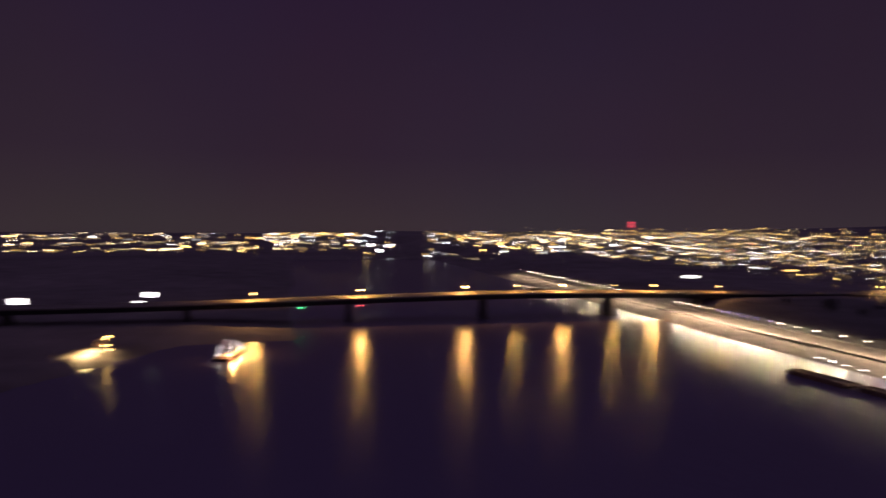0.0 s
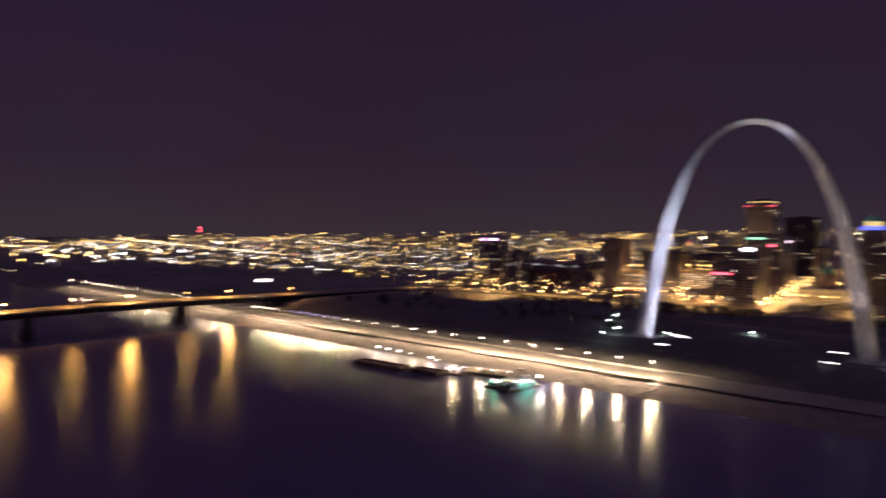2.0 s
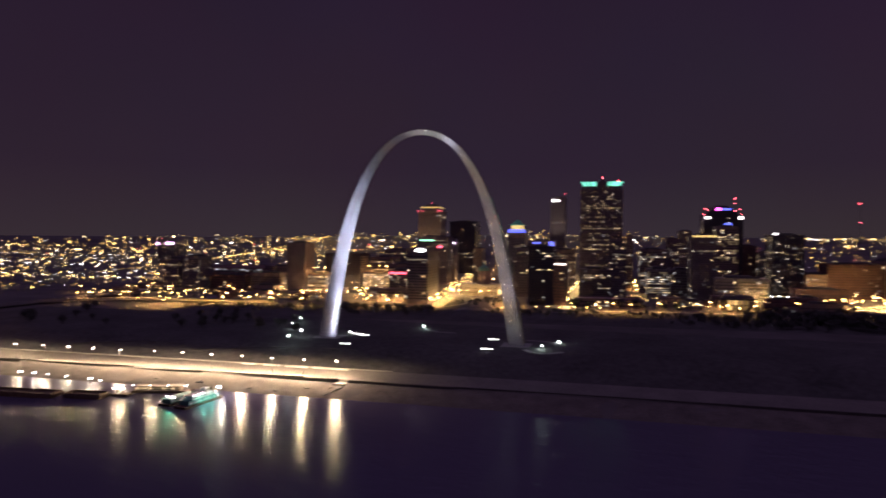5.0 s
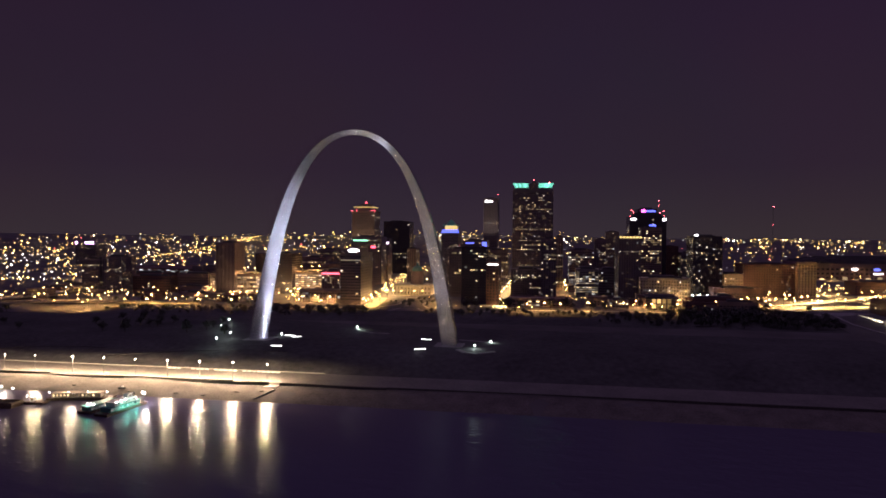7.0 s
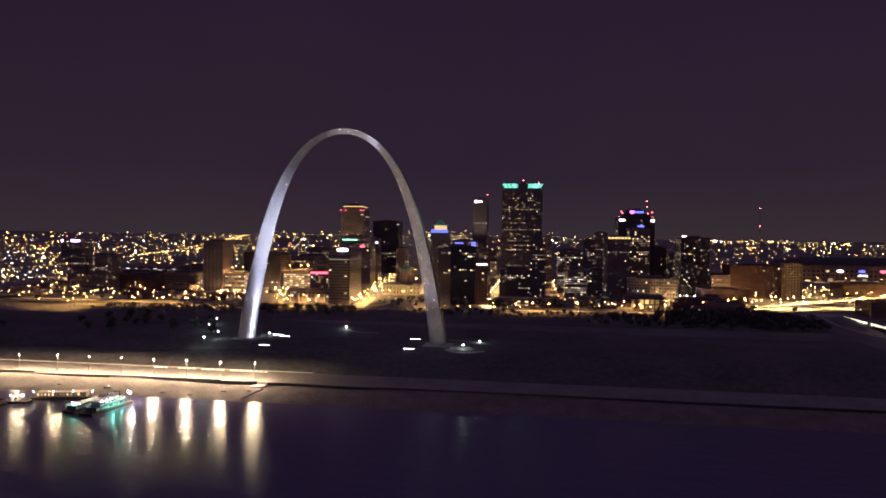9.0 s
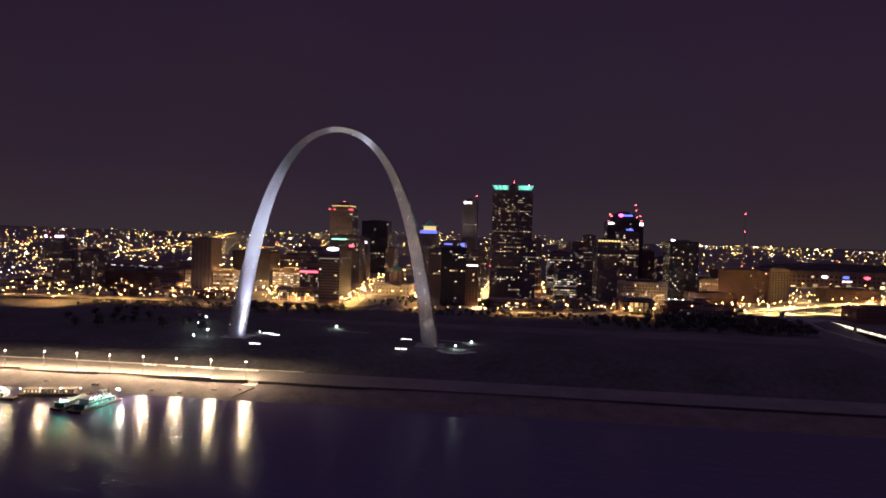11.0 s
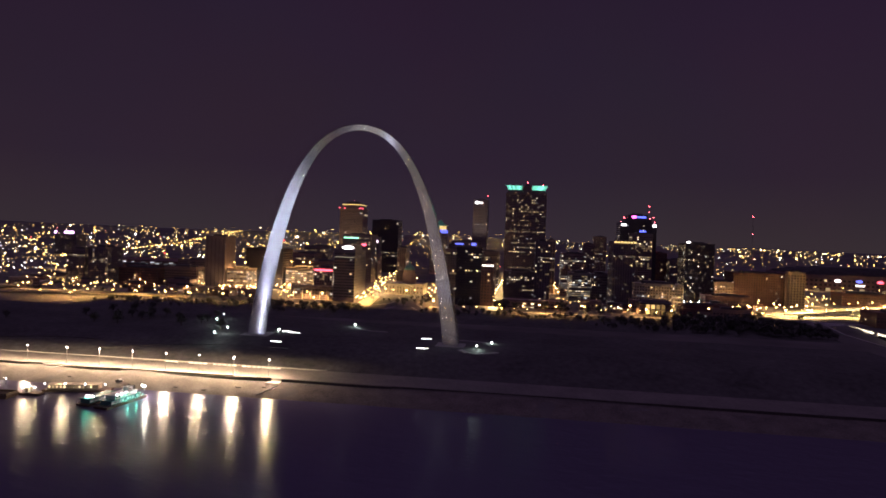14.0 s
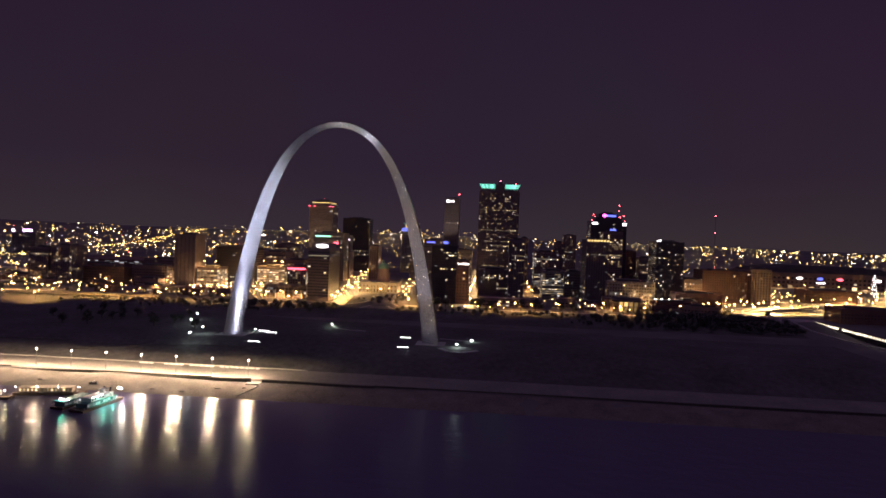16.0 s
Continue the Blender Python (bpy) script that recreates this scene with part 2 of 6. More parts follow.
G_BANK = glow("bank_lamp_glass", (1.0, 0.86, 0.66), 42)
G_VIOLET = glow("violet_lamp_glass", (0.42, 0.36, 1.0), 9)
G_SODIUM = glow("sodium_lamp_glass", (1.0, 0.60, 0.17), 26, 0.5)
G_SMALL = glow("small_lamp_glass", (1.0, 0.66, 0.24), 12, 0.8, True)
G_COOL = glow("cool_lamp_glass", (0.78, 1.0, 0.95), 30)
G_WHITE = glow("white_lamp_glass", (1.0, 0.97, 0.92), 18)
G_GREEN = glow("green_lamp_glass", (0.06, 1.0, 0.35), 10)
G_TAIL = glow("tail_lamp_glass", (1.0, 0.05, 0.05), 5)
G_LENS = glow("floodlight_lens", (0.95, 0.97, 1.0), 7)
G_RED = glow("red_beacon_glass", (1.0, 0.07, 0.09), 26)
WIN_WARM = glow("warm_lit_pane", (1.0, 0.74, 0.40), 0.8, 0.8)
S_RAIL = glow("lit_railing_panel", (1.0, 0.88, 0.66), 2.2, 0.4)
WIN_PALE = glow("pale_lit_pane", (1.0, 0.88, 0.68), 0.75, 0.8)
WIN_COOL = glow("cool_lit_pane", (0.88, 0.94, 1.0), 0.5, 0.8)
WIN_AMBER = glow("amber_lit_pane", (1.0, 0.62, 0.22), 0.55, 0.6)
S_WHITE = glow("white_sign_face", (1.0, 0.98, 1.0), 4)
S_PURPLE = glow("violet_sign_face", (0.80, 0.45, 1.0), 6)
S_LILAC = glow("lilac_sign_face", (0.95, 0.75, 1.0), 3)
S_RED = glow("red_sign_face", (1.0, 0.10, 0.16), 4)
S_BLUE = glow("blue_sign_face", (0.12, 0.16, 1.0), 2.2)
S_GREEN = glow("green_sign_face", (0.30, 0.95, 0.62), 2.4)
S_MAGENTA = glow("magenta_sign_face", (1.0, 0.10, 0.62), 6)
S_TEAL = glow("teal_lit_crown_pane", (0.20, 0.95, 0.70), 1.15, 0.35)
S_AMBER = glow("amber_lit_strip", (1.0, 0.72, 0.26), 1.3)
FAR_GOLD = glow("far_gold_lights", (1.0, 0.60, 0.16), 7.0, 0.8, True)
FAR_WARM = glow("far_warm_lights", (1.0, 0.76, 0.40), 7.0, 0.8, True)
FAR_WHITE = glow("far_white_lights", (0.88, 0.95, 1.0), 8.0, 0.8, True)
FAR_RED = glow("far_red_lights", (1.0, 0.10, 0.10), 8, 0.6, True)

# ---- geometry helpers ----


class Geo:
    """Collects faces for one mesh."""

    def __init__(self):
        self.v, self.f = [], []

    def face(self, *pts):
        n = len(self.v)
        self.v += [tuple(p) for p in pts]
        self.f.append(tuple(range(n, n + len(pts))))

    def solid(self, pts, faces):
        n = len(self.v)
        self.v += [tuple(p) for p in pts]
        self.f += [tuple(i + n for i in q) for q in faces]

    def box(self, x0, x1, y0, y1, z0, z1, taper=0.0):
        t = taper
        p = [(x0, y0, z0), (x1, y0, z0), (x1, y1, z0), (x0, y1, z0),
             (x0 + t, y0 + t, z1), (x1 - t, y0 + t, z1), (x1 - t, y1 - t, z1), (x0 + t, y1 - t, z1)]
        self.solid(p, [(3, 2, 1, 0), (4, 5, 6, 7), (0, 1, 5, 4), (1, 2, 6, 5), (2, 3, 7, 6), (3, 0, 4, 7)])

    def tube(self, a, b, r0, r1, n=8):
        a, b = Vector(a), Vector(b)
        q = (b - a).to_track_quat("Z", "Y").to_matrix()
        ring = [q @ Vector((math.cos(k * 2 * math.pi / n), math.sin(k * 2 * math.pi / n), 0)) for k in range(n)]
        pts = [a + r0 * c for c in ring] + [b + r1 * c for c in ring]
        fs = [(k, (k + 1) % n, n + (k + 1) % n, n + k) for k in range(n)]
        self.solid(pts, fs + [tuple(range(n - 1, -1, -1)), tuple(range(n, 2 * n))])

    def ball(self, c, r, rings=4, n=8, squash=1.0):
        pts = [(c[0], c[1], c[2] - r * squash)]
        for i in range(1, rings):
            a = math.pi * i / rings - math.pi / 2
            for k in range(n):
                b = 2 * math.pi * k / n
                pts.append((c[0] + r * math.cos(a) * math.cos(b), c[1] + r * math.cos(a) * math.sin(b), c[2] + r * squash * math.sin(a)))
        pts.append((c[0], c[1], c[2] + r * squash))
        top = len(pts) - 1
        fs = [(0, 1 + (k + 1) % n, 1 + k) for k in range(n)]
        for i in range(rings - 2):
            o = 1 + i * n
            fs += [(o + k, o + (k + 1) % n, o + n + (k + 1) % n, o + n + k) for k in range(n)]
        o = 1 + (rings - 2) * n
        fs += [(o + k, o + (k + 1) % n, top) for k in range(n)]
        self.solid(pts, fs)

    def wall_run(self, pts, thick, base, height):
        """A wall along points (x, y); base and height are functions of the point."""
        for (ax, ay), (bx, by) in zip(pts, pts[1:]):
            l = math.hypot(bx - ax, by - ay)
            nx, ny = -(by - ay) / l * thick / 2, (bx - ax) / l * thick / 2
            za, zb = base(ax, ay), base(bx, by)
            ha, hb = za + height(ax, ay), zb + height(bx, by)
            p = [(ax - nx, ay - ny, za), (bx - nx, by - ny, zb), (bx + nx, by + ny, zb), (ax + nx, ay + ny, za),
                 (ax - nx, ay - ny, ha), (bx - nx, by - ny, hb), (bx + nx, by + ny, hb), (ax + nx, ay + ny, ha)]
            self.solid(p, [(3, 2, 1, 0), (4, 5, 6, 7), (0, 1, 5, 4), (1, 2, 6, 5), (2, 3, 7, 6), (3, 0, 4, 7)])

    def mesh(self, name, material):
        me = bpy.data.meshes.new(name)
        me.from_pydata(self.v, [], self.f)
        me.materials.append(material)
        me.update()
        return me


def part(name, geo, material, parent, label="", smooth=False):
    """Links a Geo (or a shared mesh) as one mesh object under a thing or a part."""
    me = geo.mesh(name, material) if isinstance(geo, Geo) else geo
    if smooth:
        me.shade_smooth()
    ob = new(name, me)
    ob.parent = parent
    if label:
        ob["label"] = label
    return ob


def single(name, geo, material, label, category, kind="", group="", smooth=False):
    """A thing that is one mesh, or a piece of the setting."""
    return tagged(part(name, geo, material, None, smooth=smooth), label, category, group, kind)


def thing(name, x, y, z, label, category, group=""):
    ob = new(name)
    ob.location = (x, y, z)
    ob.empty_display_size = 1
    return tagged(ob, label, category, group)


def attach_light(data, parent, x, y, z):
    ob = new(data.name, data)
    ob.parent = parent
    ob.location = (x, y, z)
    return ob


# ---- ground, river, levee ----
WEST = ((-152, -4.0), (-146, -0.4), (-122, 4.6), (-113.5, 5.2), (-112, 6.8), (-76, 6.9), (-66, 9.5), (-30, 19.5), (-14, 21.0), (160, 21.0),
        (240, 22.0), (1300, 24.0), (2200, 40.0), (3200, 76.0), (4400, 122.0), (4900, 124.0))


def west_height(y):
    for (a, za), (b, zb) in zip(WEST, WEST[1:]):
        if y <= b:
            return za + (zb - za) * max(0.0, (y - a) / (b - a))
    return WEST[-1][1]


def rise(x, y):
    """The town climbs gently to the north and west, from the drive along the park."""
    return max(-1.5, min(12.0, 2.9 + 0.01 * x + 0.0048 * (y - 330))) * max(0.0, min(1.0, (y - 150) / 100))


def east_shore(x):
    return -778.0 if x > -300 else -778 + min(120.0, (-300 - x) * 0.55)


def ground_height(x, y):
    if x < -1880 and y < 0:
        return 6.0 + max(0.0, (-x - 2900) * 0.012)
    if y < -152:
        s = east_shore(x)
        if y > s:
            return -4.0
        return min(5.0, -4.0 + (s - y) * 0.45)
    h = west_height(y) + rise(x, y)
    if y > 1300 and x > 300:
        h -= (h - 24.0) * min(0.12, (x - 300) / 2500)
    if x < -2000:
        h += (-x - 2000) * 0.012
    return h


def ground_sheet():
    xs = sorted(set([-4900, -4300, -3700, -3200, -2900, -2620, -2200, -1900, -1870, 1500, 2200, 3000, 3900, 4700] + list(range(-2000, 1200, 100))
                    + list(range(-700, 100, 25))))
    ys = sorted(set([-4300, -3400, -2600, -2000, -1500, -1200, -1000, -900, -840, -800, -790, -780, -770, -760, -740, -720, -700, -690, -500, -300, -160,
                     180, 200, 220, 232, 300, 350, 420, 500, 600, 700, 850, 1000, 1600, 2700, 3700] + [p[0] for p in WEST] + [-60, -45, 40, 100]))
    g = Geo()
    g.v = [(x, y, ground_height(x, y) + (0 if -160 < y < 250 else noise.noise((x * 0.004, y * 0.004, 3)) * 1.5)) for y in ys for x in xs]
    n = len(xs)
    g.f = [(j * n + i, j * n + i + 1, (j + 1) * n + i + 1, (j + 1) * n + i) for j in range(len(ys) - 1) for i in range(n - 1)]
    return single("ground", g, CITYGROUND, "dark town ground reaching to the horizon", "ground", "structure", smooth=True)


ground_sheet()


def strip(name, material, label, category, x0, x1, prof, step=25, lift=0.06, wobble=0.0):
    """A sheet laid on the ground along the river front; prof lists (y, z)."""
    g = Geo()
    xs = [x0 + (x1 - x0) * i / max(1, round((x1 - x0) / step)) for i in range(max(1, round((x1 - x0) / step)) + 1)]
    n = len(prof)
    for x in xs:
        for k, (y, z) in enumerate(prof):
            w = wobble * noise.noise((x * 0.05, y * 0.08, 1.0)) if 0 < k < n - 1 else 0
            g.v.append((x, y + (wobble * 4 * noise.noise((x * 0.02, 7.0, 0)) if k == 0 else 0), z + lift + w))
    g.f = [(i * n + k, (i + 1) * n + k, (i + 1) * n + k + 1, i * n + k + 1) for i in range(len(xs) - 1) for k in range(n - 1)]
    return single(name, g, material, label, category, "structure", smooth=True)


g = Geo()
g.box(-1900, 1500, -790, -143, -3.0, 0.0)
river = single("water", g, WATER, "dark rippled river water at night", "river", "structure")

strip("levee", COBBLE, "pale cobbled levee sloping into the river", "levee", -1300, 482,
      [(-151, -3.4), (-146, -0.4), (-138, 1.3), (-130, 3.0), (-122, 4.6), (-113.6, 5.2)], 12, 0.06, 0.25)
strip("road", OLDROAD, "pale river front road lit by street lamps", "road", -1300, 482, [(-111.9, 6.8), (-94, 6.85), (-76, 6.9)], 25)
g = Geo()
LX, LY = [-560 + 34.73 * i for i in range(31)], [-75.8, -66, -48, -30, -14, 20, 60, 100, 140, 150, 160, 180, 200, 220, 232]
g.v = [(x, y, ground_height(x, y) + (0.06 if y < 145 else 0.3)) for y in LY for x in LX]
g.f = [(j * 31 + i, j * 31 + i + 1, j * 31 + i + 32, j * 31 + i + 31) for j in range(len(LY) - 1) for i in range(30) if LY[j] < 140 or LX[i] > -390]
single("lawn", g, GRASS, "dark park lawn rising from the river road to the trees", "lawn", "structure", smooth=True)

# retaining walls between levee and road, in staggered wedges


def retaining_wall(x0, x1, y, low, high, z0=4.7):
    n = 14
    pts = [(x0 + (x1 - x0) * i / n, y + 0.6 * math.sin(i * 0.5)) for i in range(n + 1)]
    g = Geo()
    g.wall_run(pts, 0.7, lambda x, yy: z0 - 0.6, lambda x, yy: 0.6 + low + (high - low) * (x - x0) / (x1 - x0))
    return single("retaining_wall", g, WALLSTONE, "dark stained stone retaining wall above the levee", "wall", "structure")


retaining_wall(-22, 60, -114.0, 2.4, 2.0)
retaining_wall(-112, -30, -115.0, 0.5, 3.2)
retaining_wall(-152, -60, -112.6, 1.7, 2.4, 5.0)
retaining_wall(-240, -150, -113.4, 0.4, 2.5)
retaining_wall(-400, -215, -112.6, 1.5, 2.3, 5.0)
retaining_wall(-470, -330, -116.0, 0.3, 3.2)
retaining_wall(60, 482, -112.8, 2.0, 2.0, 5.0)

# pale boat ramp through the wall and low stone kerb at the far side of the road
g = Geo()
g.box(-32, -22, -122, -112, 4.6, 5.35)
single("pavement", g, ROAD, "pale paved ramp down through the retaining wall", "pavement", "structure")
g = Geo()
g.wall_run([(-700 + 20 * i, -75.5) for i in range(36)], 0.5, lambda x, y: 6.8, lambda x, y: 0.9)
single("trim", g, CONCRETE, "low pale concrete kerb wall along the road", "kerb", "structure")

# curved walkway walls that sweep up the lawn
for x0, x1, ya, bow in ((-330, -215, -58, 14), (-205, -45, -60, 20)):
    pts = []
    for i in range(25):
        s = i / 24
        x = x0 + (x1 - x0) * s
        pts.append((x, ya + bow * math.sin(s * math.pi * 0.62)))
    g = Geo()
    g.wall_run(pts, 0.6, lambda x, y: ground_height(x, y) - 0.3, lambda x, y: 0.75)
    single("walkway_wall", g, WALLSTONE, "pale curved walkway wall sweeping up the lawn", "wall", "structure")

# white work barriers along the far side of the lit road


def barrier():
    root = thing("work_barrier", 0, 0, 0, "white plastic work barrier standing on the road", "barrier", "road barriers")
    g = Geo()
    p = []
    for x in (-1.6, 1.6):
        p += [(x, -0.35, 0), (x, 0.35, 0), (x, 0.30, 0.2), (x, 0.12, 0.55), (x, 0.10, 1.15), (x, -0.10, 1.15), (x, -0.12, 0.55), (x, -0.30, 0.2)]
    g.solid(p, [tuple(range(7, -1, -1)), tuple(range(8, 16))] + [(k, (k + 1) % 8, 8 + (k + 1) % 8, 8 + k) for k in range(8)])
    part("body", g, WHITEPAINT, root)
    for x in (-0.9, 0.9):
        f = Geo()
        f.box(x - 0.3, x + 0.3, -0.42, 0.42, -0.02, 0.12)
        part("foot", f, PAINT, root)
    return root


bar = barrier()
bar.location = (-132, -79, 6.95)
rngb = random.Random(4)
for i in range(1, 24):
    if i in (3, 4, 9, 15):
        continue
    copy_thing(bar, pose(-132 + i * 4.1, -79 - 0.22 * i * 0.2, 6.95, 0, 0, rngb.uniform(-4, 4)))

# dark rubble heaps and an iron mooring chain on the levee
for x, y, a, b in ((-92, -137, 5.0, 2.6), (-70, -138.5, 6.0, 3.0), (-178, -132, 4.5, 2.0), (-48, -131, 6.5, 1.0), (-30, -128, 4.0, 0.9)):
    g = Geo()
    zc = 1.3 + (y + 138) * 0.21
    n = 14
    top = []
    for k in range(n):
        t = 2 * math.pi * k / n
        r = 1 + 0.22 * noise.noise((x + math.cos(t) * 2, y + math.sin(t) * 2, 0))
        top.append((a * r * math.cos(t) / 2, b * r * math.sin(t) / 2))
    g.solid([(x + c, y + d, zc + d * 0.21 - 0.5) for c, d in top] + [(x + c * 0.6, y + d * 0.6, zc + d * 0.13 + 0.5) for c, d in top],
            [(k, (k + 1) % n, n + (k + 1) % n, n + k) for k in range(n)] + [tuple(range(n, 2 * n))])
    single("rubble_heap", g, WALLSTONE, "low dark heap of rubble on the levee", "rubble", "", "levee rubble")
g = Geo()
for i in range(14):
    s = i / 14
    g.tube((-30 + 9 * s, -141 + 17 * s, 0.9 + 3.6 * s), (-30 + 9 * (s + 0.06), -141 + 17 * (s + 0.06), 0.95 + 3.6 * (s + 0.06)), 0.45, 0.45, 6)
single("mooring_chain", g, PAINT, "dark heavy mooring chain lying across the levee", "chain")


def pickup(x, y, z, turn):
    root = thing("pickup_truck", x, y, z, "dark pickup truck parked on the levee", "car")
    root.rotation_euler = (radians(12), 0, radians(turn))
    g = Geo()
    g.box(-2.7, 2.7, -0.95, 0.95, 0.45, 1.15, 0.08)
    part("body", g, PAINT, root)
    g = Geo()
    g.box(-0.3, 1.3, -0.88, 0.88, 1.15, 1.85, 0.22)
    part("cab", g, WHITEPAINT, root)
    for sx in (-1.7, 1.7):
        for sy in (-0.95, 0.95):
            w = Geo()
            w.tube((sx, sy - 0.13, 0.42), (sx, sy + 0.13, 0.42), 0.42, 0.42, 14)
            part("wheel", w, PAINT, root)
    for sy in (-0.65, 0.65):
        w = Geo()
        w.box(2.66, 2.72, sy - 0.2, sy + 0.2, 0.75, 0.98)
        part("headlight", w, WIN_PALE, root)
    return root


pickup(-137, -134, 2.2, 8)


# ---- the arch ----
ARCH_Z = 21.0


def arch():
    """Weighted catenary with a triangular section, one edge towards the inside; sections taper to the crown."""
    root = thing("arch", 0, 0, ARCH_Z, "tall tapering stainless steel catenary arch lit by floodlights", "monument")
    ft = 0.3048
    stations = []
    n = 142
    for i in range(n + 1):
        # even steps along the height near the feet, along the span near the crown
        s = math.sin((i / n - 0.5) * math.pi)
        s = 0.55 * s + 0.45 * (2 * i / n - 1)
        x = 299.2239 * s
        c = math.cosh(0.0100333 * x)
        h = 625.0925 - 68.7672 * (c - 1)
        slope = -68.7672 * 0.0100333 * math.sinh(0.0100333 * x)
        area = 125.1406 + (1262.6651 - 125.1406) * (625.0925 - h) / 625.0925
        side = math.sqrt(area * 4 / math.sqrt(3))
        l = math.hypot(1, slope)
        out = (-slope / l, 1 / l)          # outward normal in the arch plane
        if x < 0 and out[0] > 0 or x > 0 and out[0] < 0:
            out = (-out[0], -out[1])
        tri = side * math.sqrt(3) / 2
        a = tri / 3
        stations.append((Vector((x * ft + out[0] * a * ft, -side / 2 * ft, 1.0 * (h * ft + out[1] * a * ft))),
                         Vector((x * ft + out[0] * a * ft, side / 2 * ft, 1.0 * (h * ft + out[1] * a * ft))),
                         Vector((x * ft - out[0] * 2 * a * ft, 0, 1.0 * (h * ft - out[1] * 2 * a * ft)))))
    rng = random.Random(5)
    # one closed ring of three plates a station, each seam slightly open
    for p, q in zip(stations, stations[1:]):
        j = 0.994 + 0.006 * rng.random()
        cp, cq = sum(p, Vector()) / 3, sum(q, Vector()) / 3
        r = [cp + (v - cp) * j for v in p] + [cq + (v - cq) * j for v in q]
        g = Geo()
        g.solid(r, [(0, 1, 4, 3), (1, 2, 5, 4), (2, 0, 3, 5), (2, 1, 0), (3, 4, 5)])
        part("steel_section", g, STEEL, root)
    g = Geo()
    g.tube((0, 0, 189.5), (0, 0, 190.4), 0.2, 0.2)
    g.ball((0, 0, 190.7), 0.3)
    part("beacon", g, G_RED, root, "small red aircraft warning beacon")
    for s in (-1, 1):
        g = Geo()
        g.box(s * 89 - 13, s * 89 + 13, -12, 12, -1.2, 0.25, 0.3)
        part("plinth", g, CONCRETE, root)
    for i in range(16):
        x = -7.6 + i * 1.0
        g = Geo()
        g.box(x, x + 0.6, -2.62, -2.50, 187.0, 187.35)
        part("observation_window", g, DARKGLASS, root)
    return root


arch()


def floodlight_bank(x, y, count, tilt, label):
    root = thing("floodlight_bank", x, y, 21.0, label, "floodlight", "floodlights of the arch")
    g = Geo()
    g.box(-4.6, 4.6, -0.9, 0.9, -0.2, 0.35, 0.1)
    part("curb", g, CONCRETE, root)
    for i in range(count):
        cx = -3.9 + 7.8 * i / (count - 1)
        lens = Geo()
        lens.box(cx - 0.75, cx + 0.75, -0.98, -0.90, 0.25, 0.85)
        b = Geo()
        b.box(cx - 0.9, cx + 0.9, -0.9, 0.5, 0.1, 1.1, 0.12)
        house = part("housing", b, PAINT, root)
        part("lens", lens, G_LENS, house, "bright white lens")
    return root


floodlight_bank(-57, -37, 4, 0, "row of white floodlights in the lawn below the arch")
floodlight_bank(-69, 23, 5, 0, "row of white floodlights in the lawn below the arch")
floodlight_bank(-60, 17, 4, 0, "row of white floodlights in the lawn below the arch")
floodlight_bank(63.5, 26, 4, 0, "row of white floodlights in the lawn below the arch")
floodlight_bank(68, -28, 4, 0, "row of white floodlights in the lawn below the arch")

# pale paths, lit by a cool lamp beside the north leg
# the broad second strip is pale in place of a lit patch of lawn
for pts, w in (([(94, 31), (104, 29), (114, 26), (127, 22)], 4.0), ([(100, -18), (108, -27), (117, -28), (130, -20)], 9.0), ([(-20, 84), (-10, 66), (4, 58), (20, 57)], 3.0),
               ([(-40, 190), (-20, 240), (-15, 262)], 3.0), ([(30, 215), (14, 245), (8, 262)], 3.0)):
    g = Geo()
    g.wall_run(pts, w, lambda x, y: ground_height(x, y) - 0.3, lambda x, y: 0.42)
    single("pavement", g, CONCRETE, "pale paved park path across the lawn", "path", "structure")


# ---- lamps of the river front ----


def bank_lamp(violet=False):
    label = "tall dark lamp post with a blue violet globe" if violet else "tall dark lamp post with a bright white globe"
    root = thing("street_lamp", 0, 0, 0, label, "street lamp", "river front lamps")
    g = Geo()
    g.tube((0, 0, 0), (0, 0, 0.8), 0.34, 0.26)
    g.tube((0, 0, 0.8), (0, 0, 11.6), 0.17, 0.11)
    part("pole", g, PAINT, root)
    g = Geo()
    g.tube((0, -0.9, 11.4), (0, 0.9, 11.4), 0.07, 0.07, 6)
    g.tube((0, 0, 11.4), (0, 0, 11.9), 0.16, 0.3)
    part("bracket", g, PAINT, root)
    g = Geo()
    g.ball((0, 0, 12.4), 0.52, 6, 10, 0.85)
    part("globe", g, G_VIOLET if violet else G_BANK, root, "glowing blue violet globe" if violet else "glowing warm white globe", True)
    attach_light(LAMP_BANK, root, 0, -1.3, 12.0)
    return root


lamp = bank_lamp()
lamp.location = (-35.2, -106.8, 6.9)
VIOLET = bank_lamp(True)
VIOLET.location = (-404, -108.5, 6.9)
LAMP_ROW = [-63, -90.4, -117.3, -144.7, -172, -199.5, -230.5, -258, -283.5, -309.5, -340, -364, -386]
LAMP_ROW += [-505 - 21 * i for i in range(4)] + [-625 - 26 * i for i in range(22)]
for i, x in enumerate(LAMP_ROW):
    made = copy_thing(lamp, pose(x, -106.5 if i < 6 else -109.5, 6.9))
    # lamps down river get a weaker light; far on, every second globe glows without one
    if i > 6:
        for c in [c for c in made.children if c.type == "LIGHT"]:
            c.data = LAMP_BANK_DIM
    if i > 19 and i % 2:
        for c in [c for c in made.children if c.type == "LIGHT"]:
            bpy.data.objects.remove(c)
for c in [c for c in VIOLET.children if c.type == "LIGHT"]:
    c.data = LAMP_BANK_DIM
for x in (-424, -441, -457, -473, -489):
    copy_thing(VIOLET, pose(x, -109, 6.9))


